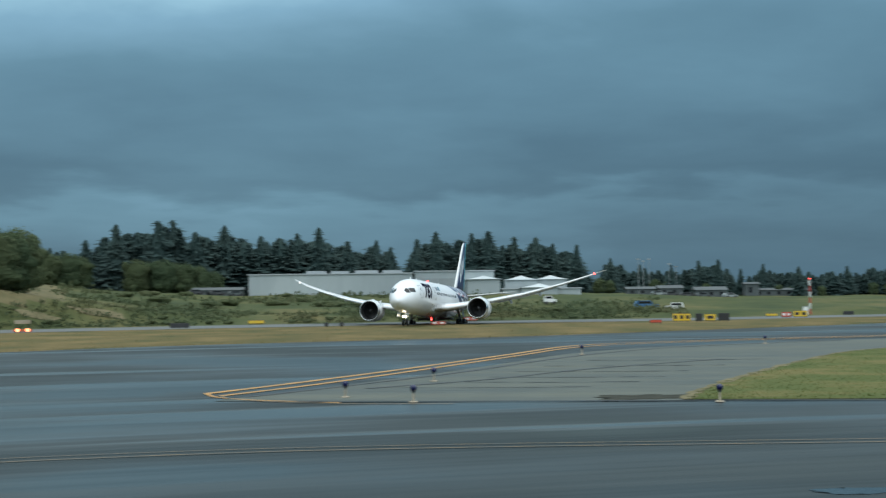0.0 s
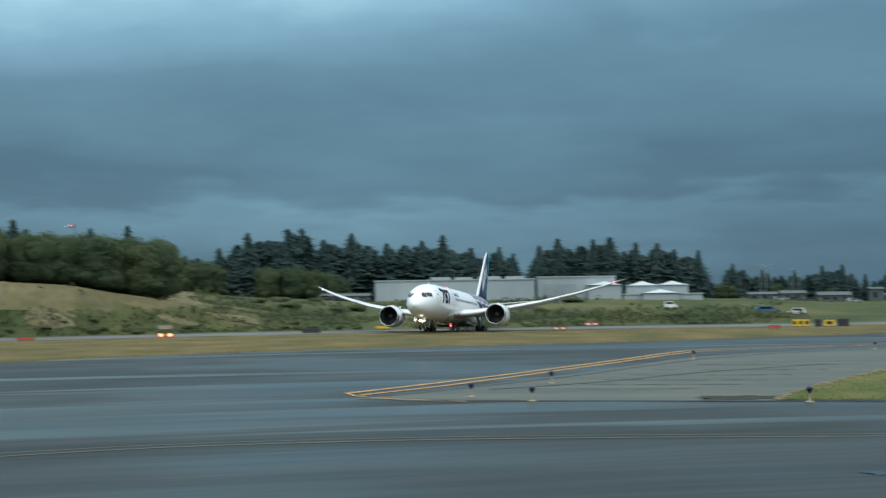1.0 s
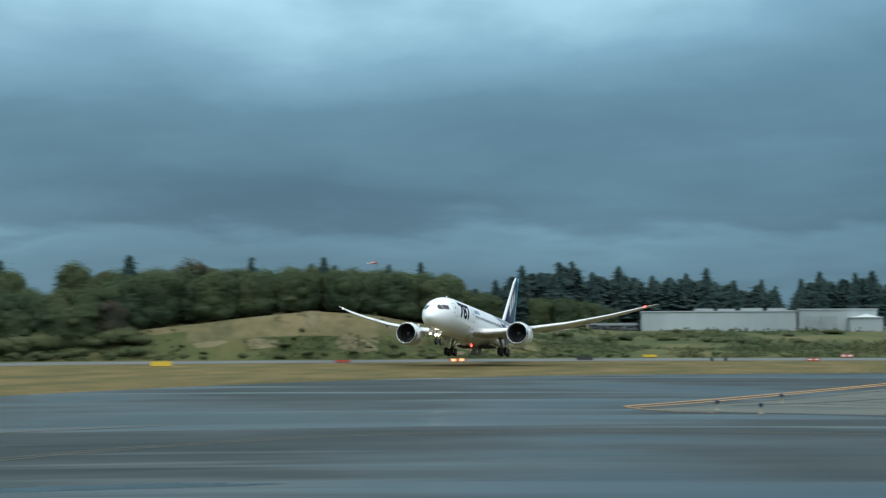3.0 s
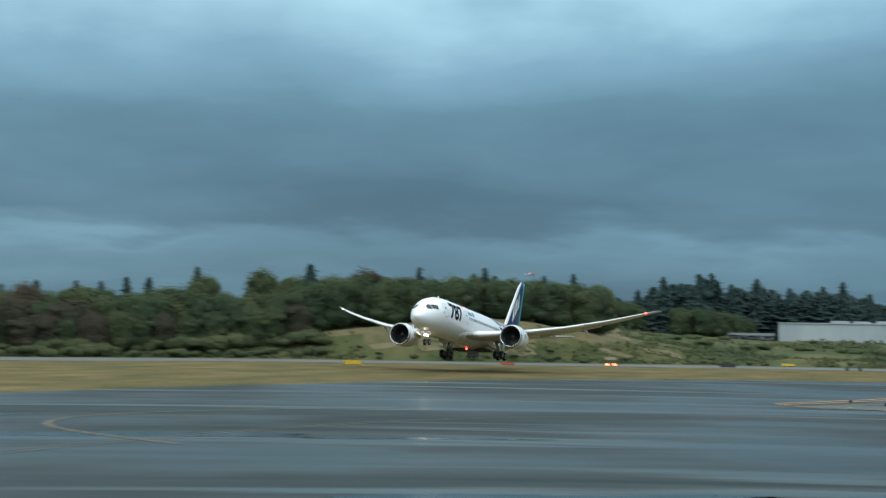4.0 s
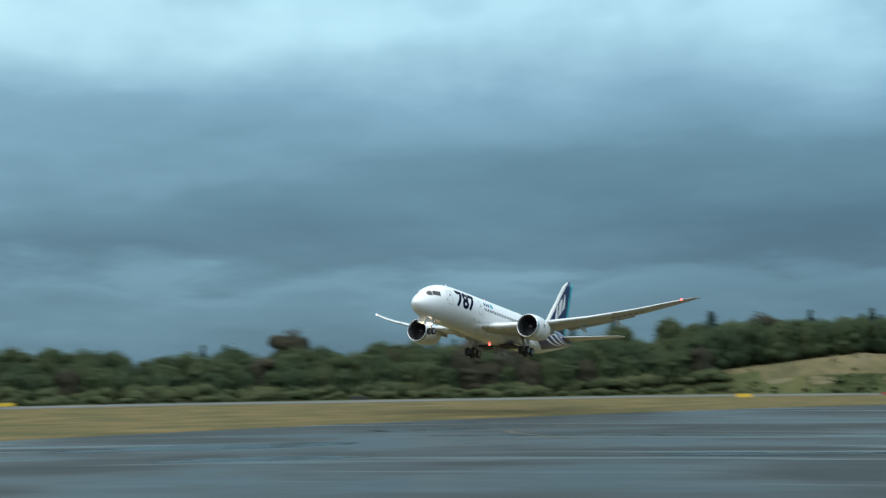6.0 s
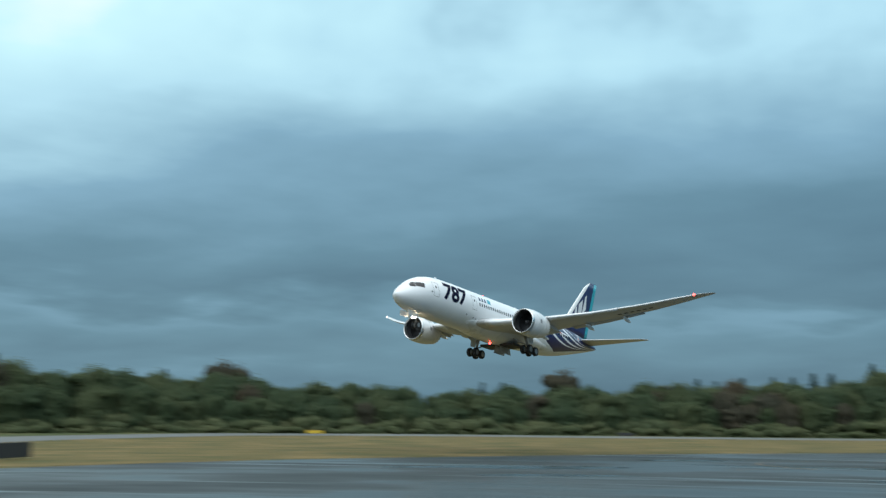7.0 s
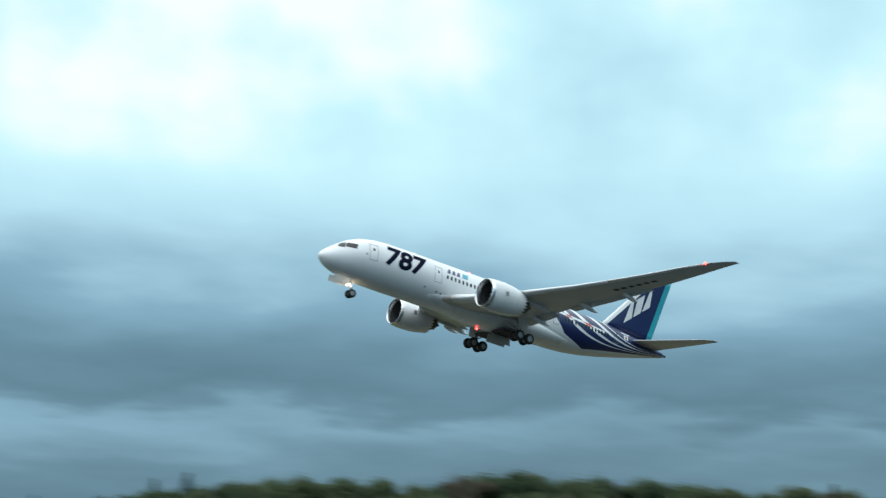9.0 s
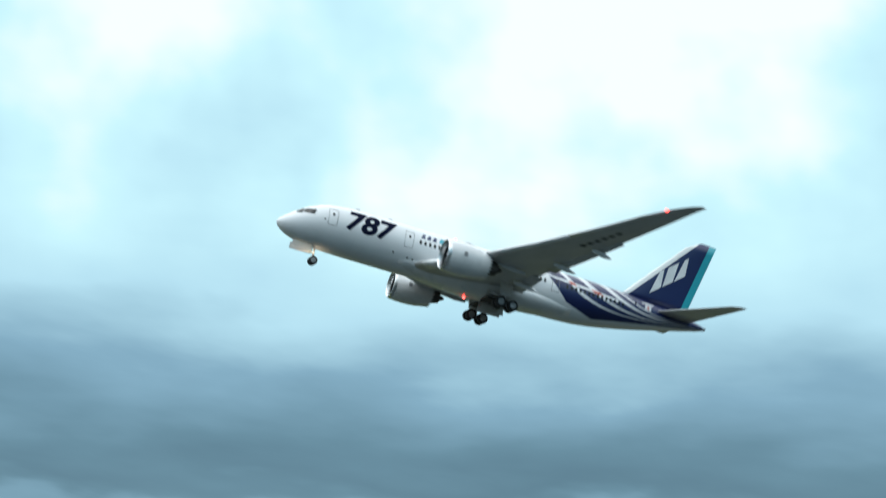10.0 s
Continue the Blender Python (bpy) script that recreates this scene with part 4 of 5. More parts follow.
    # emblem on the fin: plain white shapes, both sides
    for s in (1, -1):
        for k, kind in enumerate(("wedge", "bar", "wedge")):
            z0 = 8.7 + k * 1.22
            a0 = 48.3 + k * 1.6
            # each shape leans along the fin
            shape = ((0, 0), (1, 0), (0.80, 1), (0.44, 1)) if kind == "wedge" else ((0.04, 0), (0.96, 0), (1.0, 1), (0.08, 1))
            pts = [(a0 + 1.45 * p + 0.45 * q, z0 + 1.1 * p + 2.7 * q) for p, q in shape]
            bm = bmesh.new()
            vs = []
            for a, z in pts:
                w = (z - 7.2) / 10.0
                le, te = 44.2 + 9.4 * w, 53.9 + 3.0 * w
                u = min(0.97, max(0.02, (a - le) / (te - le)))
                y = (te - le) * 0.9 * 1.1 * 5 * 0.085 * (0.2969 * math.sqrt(u) - 0.126 * u - 0.3516 * u * u + 0.2843 * u ** 3 - 0.1015 * u ** 4)
                vs.append(bm.verts.new(P(a, s * (y + 0.05), z)))
            bm.faces.new(vs)
            bmesh.ops.triangulate(bm, faces=bm.faces[:])
            part("emblem_shape", bm, M["paint_white"], fin, "plain white emblem shape")
    # tailplanes
    for s in (1, -1):
        bm = bmesh.new()
        rr = []
        for w in (0, 0.25, 0.5, 0.75, 0.93, 1.0):
            y = 0.8 + 9.5 * w
            le, te = 48.6 + 6.6 * w + 0.5 * max(0, w - 0.93) / 0.07, 54.2 + 2.4 * w
            rr.append([P(le + (te - le) * u, s * y, 6.25 + 0.95 * w + (te - le) * v) for u, v in airfoil(12, 0.09)])
        loft(bm, rr, cap0=True, cap1=True)
        bmesh.ops.recalc_face_normals(bm, faces=bm.faces[:])
        part("tailplane", bm, M["paint_grey"], root, "grey swept tailplane", smooth=True)
    # tail-end exhaust
    bm = bmesh.new()
    tube(bm, P(56.5, 0, 6.22), P(57.0, 0, 6.25), 0.22, 0.18, 16)
    part("exhaust_pipe", bm, M["hot"], root, "dark exhaust pipe in the tail cone", smooth=True)
    # engines
    for s in (1, -1):
        cy, cz, a0 = s * 9.55, 3.05, 17.9
        bm = bmesh.new()
        lathe(bm, cy, cz, [(0.42, 1.83), (1.0, 1.90), (2.0, 1.93), (3.0, 1.90), (4.0, 1.78), (4.8, 1.62), (5.35, 1.48)], 48, a0, 0.20)
        lathe(bm, cy, cz, [(5.1, 1.44), (4.4, 1.40), (3.6, 1.44)], 48, a0)
        eng = part("engine", bm, M["paint_white"], root, "white engine cowling with a saw-tooth rear edge", smooth=True)
        bm = bmesh.new()
        lathe(bm, cy, cz, [(0.55, 1.50), (0.25, 1.55), (0.06, 1.62), (0.0, 1.68), (0.05, 1.74), (0.2, 1.79), (0.42, 1.835)], 48, a0)
        part("inlet_lip", bm, M["lip"], eng, "polished metal inlet lip", smooth=True)
        bm = bmesh.new()
        lathe(bm, cy, cz, [(0.55, 1.50), (1.0, 1.46), (1.6, 1.45), (2.4, 1.44)], 48, a0)
        part("inlet_duct", bm, M["duct"], eng, "dark inlet duct", smooth=True)
        bm = bmesh.new()
        blades = 18
        for i in range(blades):
            w = 2 * math.pi * i / blades
            rows = []
            for r, tw, ch in ((0.30, 0.5, 0.14), (0.7, 0.8, 0.20), (1.1, 1.0, 0.24), (1.43, 1.15, 0.24)):
                da, dw = math.cos(tw) * ch, math.sin(tw) * ch / r
                rows.append([bm.verts.new(P(a0 + 1.55 + q * da, cy + r * math.cos(w + q * dw), cz + r * math.sin(w + q * dw))) for q in (-1, 1)])
            for p, q in zip(rows, rows[1:]):
                bm.faces.new((p[0], p[1], q[1], q[0]))
        part("fan", bm, M["fan"], eng, "dark curved fan blades")
        bm = bmesh.new()
        lathe(bm, cy, cz, [(2.35, 1.45), (2.3, 0.02)], 48, a0)
        part("duct_back", bm, M["well"], eng, "dark rear of the inlet")
        bm = bmesh.new()
        lathe(bm, cy, cz, [(0.85, 0.01), (0.9, 0.08), (1.1, 0.20), (1.4, 0.31), (1.8, 0.36)], 24, a0)
        part("spinner", bm, M["dark"], eng, "dark rounded spinner", smooth=True)
        bm = bmesh.new()
        lathe(bm, cy, cz, [(4.2, 1.06), (5.2, 1.02), (6.0, 0.86), (6.5, 0.72)], 36, a0, 0.10)
        part("core_nozzle", bm, M["hot"], eng, "heat-stained core nozzle", smooth=True)
        bm = bmesh.new()
        lathe(bm, cy, cz, [(5.6, 0.55), (6.4, 0.48), (7.0, 0.25), (7.3, 0.04)], 24, a0)
        part("exhaust_cone", bm, M["hot"], eng, "dark exhaust cone", smooth=True)
        bm = bmesh.new()
        rr = []
        for a, zb, zt, hw in ((19.4, 4.85, 4.92, 0.05), (20.6, 4.8, 5.1, 0.22), (22.5, 4.3, 5.0, 0.26), (24.5, 4.0, 4.4, 0.24), (26.5, 3.7, 4.2, 0.16), (28.0, 3.75, 4.1, 0.05)):
            rr.append([P(a, cy + y, z - (0.35 if a > 21 else 0)) for y, z in ((-hw, zb), (hw, zb), (hw, zt), (-hw, zt))])
        loft(bm, rr, cap0=True, cap1=True)
        bmesh.ops.recalc_face_normals(bm, faces=bm.faces[:])
        part("pylon", bm, M["paint_grey"], eng, "grey engine pylon")
        bm = bmesh.new()
        rr = []
        for a, h in ((19.0, 0.02), (19.5, 0.36), (20.3, 0.42), (20.9, 0.05)):
            zc = cz + 1.36
            rr.append([P(a, s * (9.55 - 1.33) - s * y * 0.7, zc + y) for y in (0, h)])
        loft(bm, rr, close=False)
        part("cowl_strake", bm, M["paint_white"], eng)
        bm = bmesh.new()
        yy = cy + (1.925 if s > 0 else 1.925)
        for q in (((19.75, 2.95), (20.2, 2.95), (20.2, 3.5), (19.75, 3.5)),):
            bm.faces.new([bm.verts.new(P(a, cy + math.sqrt(max(0, 1.955 ** 2 - (z - cz) ** 2)), z)) for a, z in q])
        part("cowl_mark", bm, M["outline"], eng, "small grey mark on the cowling")
    # nose gear
    gear = part("nose_gear", tube(bmesh.new(), P(5.5, 0, 2.4), P(5.55, 0, 0.62), 0.13, 0.10), M["steel"], root, "steel nose-wheel leg", smooth=True)
    part("brace", tube(bmesh.new(), P(4.2, 0, 2.2), P(5.5, 0, 1.3), 0.06), M["steel"], gear)
    part("axle", tube(bmesh.new(), P(5.6, -0.5, 0.55), P(5.6, 0.5, 0.55), 0.07), M["steel"], gear)
    for s in (1, -1):
        wheel(gear, 5.6, s * 0.36, 0.55, 0.51, 0.34)
        bm = bmesh.new()
        rr = [[P(a, s * (0.62 + 0.12 * w), 2.2 - 0.75 * w) for a in (2.7, 3.9, 5.1)] for w in (0, 0.5, 1)]
        loft(bm, rr, close=False)
        bmesh.ops.solidify(bm, geom=bm.faces[:], thickness=0.04)
        part("gear_door", bm, M["paint_white"], gear, "open white nose-gear door")
        bm = bmesh.new()
        tube(bm, P(5.20, s * 0.22, 1.55), P(5.14, s * 0.23, 1.55), 0.16, 0.16, 16)
        lamp = part("landing_lamp", bm, M["lamp_warm"], gear, "lit warm-white landing lamp")
        # its hood, open to the front
        bm = bmesh.new()
        loft(bm, [[P(a, s * 0.23 + q * math.cos(w * math.pi / 8), 1.55 + q * math.sin(w * math.pi / 8)) for w in range(16)] for a, q in ((5.22, 0.17), (5.02, 0.19), (5.02, 0.175), (5.13, 0.165))])
        part("hood", bm, M["steel"], lamp, "dark steel lamp hood")
    # main gear
    for s in (1, -1):
        leg = part("main_gear", tube(bmesh.new(), P(27.6, s * 4.1, 3.1), P(28.05, s * 4.75, 0.75), 0.24, 0.17, 16), M["steel"], root, "steel main-wheel leg", smooth=True)
        part("brace", tube(bmesh.new(), P(26.2, s * 3.0, 2.3), P(27.9, s * 4.5, 1.5), 0.09), M["steel"], leg)
        part("brace", tube(bmesh.new(), P(28.9, s * 2.7, 2.2), P(28.0, s * 4.55, 1.5), 0.08), M["steel"], leg)
        part("bogie_beam", tube(bmesh.new(), P(27.25, s * 4.75, 0.80), P(28.85, s * 4.75, 0.66), 0.15, 0.15, 12), M["steel"], leg, smooth=True)
        for a, z in ((27.28, 0.80), (28.82, 0.68)):
            part("axle", tube(bmesh.new(), P(a, s * 4.05, z), P(a, s * 5.45, z), 0.09), M["steel"], leg)
            for d in (-0.55, 0.55):
                wheel(leg, a, s * 4.75 + d, z, 0.68, 0.52)
        bm = bmesh.new()
        rr = [[P(a, s * (4.75 + 0.25 * w + 0.2), 3.2 - 1.5 * w) for a in (26.9 + 0.2 * w, 27.8, 28.6 - 0.2 * w)] for w in (0, 0.35, 0.7, 1)]
        loft(bm, rr, close=False)
        bmesh.ops.solidify(bm, geom=bm.faces[:], thickness=0.05)
        part("gear_door", bm, M["paint_white"], leg, "white door fixed to the main-gear leg")
        bm = bmesh.new()
        rr = [[P(a, s * (0.35 + 0.25 * w), 1.5 - 1.1 * w) for a in (26.6, 28.0, 29.6)] for w in (0, 0.5, 1)]
        loft(bm, rr, close=False)
        bmesh.ops.solidify(bm, geom=bm.faces[:], thickness=0.05)
        part("gear_door", bm, M["paint_grey"], leg, "grey belly door hanging open")
    # beacons
    for a, z in ((24.5, 1.42), (22.0, 7.98)):
        bm = bmesh.new()
        bmesh.ops.create_icosphere(bm, subdivisions=2, radius=0.16)
        bmesh.ops.translate(bm, verts=bm.verts, vec=P(a, 0, z))
        part("beacon", bm, M["lamp_red"], root, "lit red beacon", smooth=True)
    return root


airliner = aeroplane()


# ---------------------------------------------------------------- trees
def leaf_cloud(bm, rnd, lobes, count, size, flat=0.75):
    """Small leaf clumps over the outside of a few lobes, thinner inside."""
    total = sum(r[3] * r[4] for r in lobes)
    for cx, cy, cz, rx, rz in lobes:
        # the dense inner foliage, an uneven mass
        got = bmesh.ops.create_icosphere(bm, subdivisions=2, radius=1.0)["verts"]
        for q in got:
            k = 0.84 + 0.20 * noise.noise(q.co * 2.3 + Vector((cx * 3, cy * 3, cz)))
            q.co = Vector((cx + q.co.x * rx * k, cy + q.co.y * rx * k, cz + q.co.z * rz * k))
    for cx, cy, cz, rx, rz in lobes:
        n = int(count * rx * rz / total)
        for _ in range(n):
            v = Vector((rnd.gauss(0, 1), rnd.gauss(0, 1), rnd.gauss(0.15, 1))).normalized()
            k = rnd.uniform(0.86, 1.06) if rnd.random() < 0.93 else rnd.uniform(1.02, 1.2)
            p = Vector((cx + v.x * rx * k, cy + v.y * rx * k, cz + v.z * rz * k))
            nrm = (v + Vector((rnd.uniform(-1, 1), rnd.uniform(-1, 1), rnd.uniform(-0.6, 1.0))) * 0.40).normalized()
            u = nrm.orthogonal().normalized()
            w = nrm.cross(u)
            t = rnd.uniform(0, math.pi)
            u, w = u * math.cos(t) + w * math.sin(t), w * math.cos(t) - u * math.sin(t)
            a, b = size * rnd.uniform(0.5, 1.2), size * rnd.uniform(0.35, 0.9)
            bm.faces.new([bm.verts.new(p + u * a * i + w * b * j + nrm * rnd.uniform(-0.12, 0.12) * size) for i, j in ((-1, -0.4), (0.4, -1), (0.9, 0.5), (-0.5, 0.9))])


def limb(bm, a, b, r0, r1):
    tube(bm, a, b, r0, r1, 7, caps=False)


def broad_tree(seed, leaf, label, tall=1.0):
    """Unit 10 m broad-leaved tree: tapered trunk, limbs, a lobed leafy crown."""
    rnd = random.Random(seed)
    root = tagged(empty("broadleaf_tree"), label, "tree", "trees behind the runway")
    bm = bmesh.new()
    limb(bm, (0, 0, -0.5), (0.1, 0.05, 3.2), 0.32, 0.24)
    limb(bm, (0.1, 0.05, 3.2), (0.0, 0.2, 7.2), 0.24, 0.08)
    lobes = [(0, 0, 5.9, 2.75, 3.9), (0, 0, 3.0, 3.0, 2.9)]
    for i in range(13):
        w = i * 2 * math.pi / 6.5 + rnd.uniform(-0.4, 0.4)
        z, q = rnd.uniform(1.4, 8.2), rnd.uniform(1.0, 2.6)
        p = (q * math.cos(w), q * math.sin(w), z)
        limb(bm, (0.05, 0.05, max(1.8, z - 2.0)), p, 0.13, 0.04)
        lobes.append((*p, rnd.uniform(0.7, 1.6), rnd.uniform(0.8, 1.7) * tall))
    part("trunk", bm, M["bark"], root)
    bm = bmesh.new()
    leaf_cloud(bm, rnd, lobes, 4300, 0.22)
    part("crown", bm, leaf, root)
    return root


def conifer(seed, sparse=0.0):
    """Unit 10 m fir: straight trunk, whorls of drooping boughs, uneven edge."""
    rnd = random.Random(seed)
    root = tagged(empty("fir_tree"), "tall dark green fir with drooping boughs", "tree", "firs on the skyline")
    bm = bmesh.new()
    limb(bm, (0, 0, -0.5), (0, 0, 9.7), 0.22, 0.03)
    part("trunk", bm, M["bark"], root)
    bm = bmesh.new()
    # dense needles about the trunk
    rings = []
    for k in range(13):
        zz = 0.7 + 8.9 * k / 12
        rings.append([(q * math.cos(a), q * math.sin(a), zz) for a, q in ((j * math.pi / 6, (0.08 + 1.35 * (1 - zz / 10.2) ** 0.85) * rnd.uniform(0.7, 1.15)) for j in range(12))])
    loft(bm, rings)
    z = 0.9
    while z < 9.9:
        w = 1 - z / 10.2
        reach = (0.22 + 2.3 * w ** 0.8) * rnd.uniform(0.75, 1.15)
        n = 10 + int(15 * w)
        for i in range(n):
            if rnd.random() < sparse:
                continue
            t = rnd.uniform(0, 2 * math.pi)
            ln = reach * rnd.uniform(0.45, 1.2)
            d, side = Vector((math.cos(t), math.sin(t), 0)), Vector((-math.sin(t), math.cos(t), 0))
            a = Vector((0, 0, min(9.8, z + rnd.uniform(-0.3, 0.3))))
            drop = ln * rnd.uniform(0.12, 0.45)
            for k in range(3):
                f0, f1 = k / 3, (k + 1) / 3 + 0.08
                wd = ln * 0.30 * (1.1 - 0.75 * f0)
                m0, m1 = a + d * ln * f0 - Vector((0, 0, drop * f0 ** 1.5)), a + d * ln * f1 - Vector((0, 0, drop * f1 ** 1.5))
                sag = Vector((0, 0, -wd * rnd.uniform(0.5, 1.4)))
                bm.faces.new([bm.verts.new(q) for q in (m0, m0 + side * wd + sag, m1)])
                bm.faces.new([bm.verts.new(q) for q in (m0, m1, m0 - side * wd + sag)])
        z += rnd.uniform(0.22, 0.34)
    part("crown", bm, M["fir"], root)
    return root


def bush(seed, leaf, label):
    """Unit 2 m bush: several stems and a low lobed leafy crown."""
    rnd = random.Random(seed)
    root = tagged(empty("bush"), label, "bush", "scrub beside the runway")
    bm = bmesh.new()
    lobes = []
    for i in range(5):
        w = i * 2 * math.pi / 5 + rnd.uniform(-0.5, 0.5)
        q = rnd.uniform(0.2, 1.1)
        p = (q * math.cos(w), q * math.sin(w), rnd.uniform(0.6, 1.3))
        limb(bm, (0, 0, -0.2), p, 0.05, 0.02)
        lobes.append((*p, rnd.uniform(0.6, 1.0), rnd.uniform(0.5, 0.8)))
    part("stems", bm, M["bark"], root)
    bm = bmesh.new()
    leaf_cloud(bm, rnd, lobes, 900, 0.105)
    part("leaves", bm, leaf, root)
    return root


FIRS = [conifer(11), conifer(12, 0.15), conifer(13, 0.25), conifer(14, 0.4)]
GREEN = [broad_tree(s, M["leaf"], "dense green broad-leaved tree in early autumn") for s in (21, 22, 23, 24, 25)]
RUST = [broad_tree(s, M["rust_leaf"], "broad-leaved tree with browning leaves") for s in (31, 32)]
BUSH = [bush(s, M["shrub"], "low spreading green bush") for s in (41, 42, 43)]
used = set()


def plant(kinds, b, r, tall, wide, rnd, sink=0.3):
    """Sets a tree at a bearing and distance; tall in metres, wide a factor on its spread."""
    src = rnd.choice(kinds)
    unit = 2.0 if kinds is BUSH else 10.0
    x, y = polar(b, r)
    k = tall / unit
    m = Matrix.Translation((x, y, height(x, y) - sink * k)) @ Matrix.Rotation(rnd.uniform(0, 6.28), 4, "Z") @ Matrix.Diagonal((k * wide, k * wide, k, 1))
    if src.name not in used:
        used.add(src.name)
        src.matrix_basis = m
        # later copies take the pose as it is, without this one's scale
        src["planted"] = True
        return src
    keep = src.matrix_basis.copy()
    c = copy_thing(src, Matrix.Identity(4))
    c.matrix_basis = m
    src.matrix_basis = keep
    return c


def skyline():
    """Far firs behind the white sheds, by bearing and height of their tips."""
    rnd = random.Random(5)
    tips = ((-17.1, 18.5), (-16.1, 20.3), (-14.7, 22.2), (-13.5, 27.2), (-11.8, 28.3), (-11.2, 28.9), (-10.3, 24.8), (-9.1, 27.8), (-7.6, 23.7), (-6.1, 24.9), (-5.2, 26.2), (-4.0, 21.7), (-2.8, 22.3), (-2.2, 19.7), (-1.1, 22.0), (-0.3, 24.5),
            (1.2, 23.9), (1.9, 24.5), (2.5, 20.0), (3.0, 22.5), (3.9, 22.4), (4.6, 20.5), (5.6, 19.8), (7.0, 15.3), (8.2, 13.3), (9.5, 12.5), (10.6, 14.4), (11.4, 14.3), (12.3, 11.1), (13.2, 12.9), (14.6, 11.6), (16.5, 11.4), (18.5, 13.2), (21, 12.4))
    xs, zs = [t[0] for t in tips], [t[1] for t in tips]
    gaps = ((-2.1, -1.3), (2.5, 2.8), (5.8, 6.7), (12.0, 12.5))
    for b, top in tips:
        x, y = polar(b, 420)
        plant(FIRS, b, 420 + rnd.uniform(-4, 8), top + 1.6 - height(x, y), rnd.uniform(1.15, 1.6), rnd)
    b = -17.8
    while b < 21:
        b += rnd.uniform(0.12, 0.24)
        if any(g0 < b < g1 for g0, g1 in gaps):
            continue
        r = 425 + rnd.uniform(0, 25)
        top = lerp(b, xs, zs) * rnd.uniform(0.84, 1.0)
        plant(FIRS, b, r, max(5, top - height(*polar(b, r)) + 0.5), rnd.uniform(1.9, 2.9), rnd)
    # lower broad-leaved fringe before the firs
    for b, top, r in ((-16.2, 14.5, 395), (-15.4, 15.1, 398), (-12.7, 14.9, 402), (-11.6, 15.4, 401), (-10.7, 14.6, 402), (-10.0, 12.6, 403), (3.6, 10.9, 438), (6.5, 9.7, 412), (8.8, 9.5, 416), (10.9, 8.7, 416), (13.8, 8.4, 420), (15.5, 8.3, 420), (17.5, 8.8, 422)):
        plant(GREEN, b, r, top - 5.0, 1.3, rnd)
        plant(GREEN, b + 0.45, r + 5, top - 5.5, 1.4, rnd)


def wood_on_mound():
    """The belt of trees behind the dry mound."""
    rnd = random.Random(8)
    b = -32.5
    while b < -16.5:
        e = runway_edge(b) + 24
        for r0, f in ((19, 0.88), (25, 0.97), (32, 1.03)):
            top = lerp(b, (-33.5, -29, -24, -20, -17.4, -16.0), (19.4, 20.3, 20.4, 20.2, 19.4, 18.4))
            r = e + r0 + rnd.uniform(-2, 2)
            bb = b + rnd.uniform(-0.35, 0.35)
            x, y = polar(bb, r)
            plant(GREEN, bb, r, (top - height(x, y)) * f * rnd.uniform(0.93, 1.02) + 0.5, rnd.uniform(1.05, 1.35), rnd)
        b += 0.95
    for b, top, wide in ((-18.6, 22.8, 1.2), (-20.1, 22.0, 1.1), (-23.2, 23.6, 1.5), (-23.8, 22.0, 1.5), (-22.7, 21.6, 1.5), (-26.6, 23.4, 1.3)):
        r = runway_edge(b) + 54
        x, y = polar(b, r)
        plant(FIRS, b, r, top - height(x, y), wide, rnd)
    plant(RUST, -29.4, runway_edge(-29.4) + 54, 21.6 - 6.5, 1.1, rnd)


def wood_by_runway():
    """Mixed wood and scrub along the far side of the runway."""
    rnd = random.Random(9)
    b = -152.0
    while b < -32.0:
        e = runway_edge(b) + 22
        top = 1.04 * lerp(b, (-152, -139, -132, -127, -121, -111, -105, -98, -90, -84, -78, -72, -66, -61, -54, -50, -45, -40, -35, -32), (6, 9, 14.4, 15.0, 16.2, 19.8, 19.1, 18.6, 17.4, 16.4, 15.4, 13.9, 12.6, 13.4, 14.2, 15.6, 16.0, 16.6, 17.6, 18.4))
        for r0, f in ((12, 0.56), (19, 0.77), (27, 0.97)) if b > -84 else ((13, 0.66), (25, 0.97)):
            r = e + r0 + rnd.uniform(-3, 3)
            bb = b + rnd.uniform(-0.4, 0.4)
            x, y = polar(bb, r)
            q = rnd.random()
            kind = RUST if (q < 0.04 or (-48 < bb < -43 and q < 0.6)) else GREEN
            plant(kind, bb, r, max(3.0, (top - height(x, y)) * f * rnd.uniform(0.84, 1.06)), rnd.uniform(1.15, 1.55), rnd)
        if rnd.random() < 0.85 * lerp(b, (-114, -76, -64, -54, -34), (0.06, 0.06, 0.2, 0.5, 0.4)):
            r = e + 32 + rnd.uniform(0, 6)
            plant(FIRS, b, r, (top - 1.4) * rnd.uniform(0.98, 1.20), rnd.uniform(0.95, 1.25), rnd)
        b += 1.2 if b > -84 else 1.4
    for b, top, kind, wide in ((-77.7, 20.3, RUST, 0.8), (-76.9, 19.0, RUST, 0.75), (-57.0, 19.4, RUST, 0.9), (-60.8, 15.4, FIRS, 1.2), (-48.6, 17.2, FIRS, 1.3), (-45.8, 16.8, FIRS, 1.3), (-40.3, 18.0, FIRS, 1.3), (-37.6, 17.8, GREEN, 1.1), (-34.6, 18.2, GREEN, 1.0), (-32.2, 18.8, FIRS, 1.5),
                               (-111.3, 19.6, RUST, 0.9), (-100.8, 18.6, GREEN, 1.0), (-132.6, 15.6, FIRS, 1.4), (-127.2, 15.3, GREEN, 1.0), (-90.0, 17.0, GREEN, 0.9)):
        plant(kind, b, runway_edge(b) + 54, top - 1.0, wide, rnd)


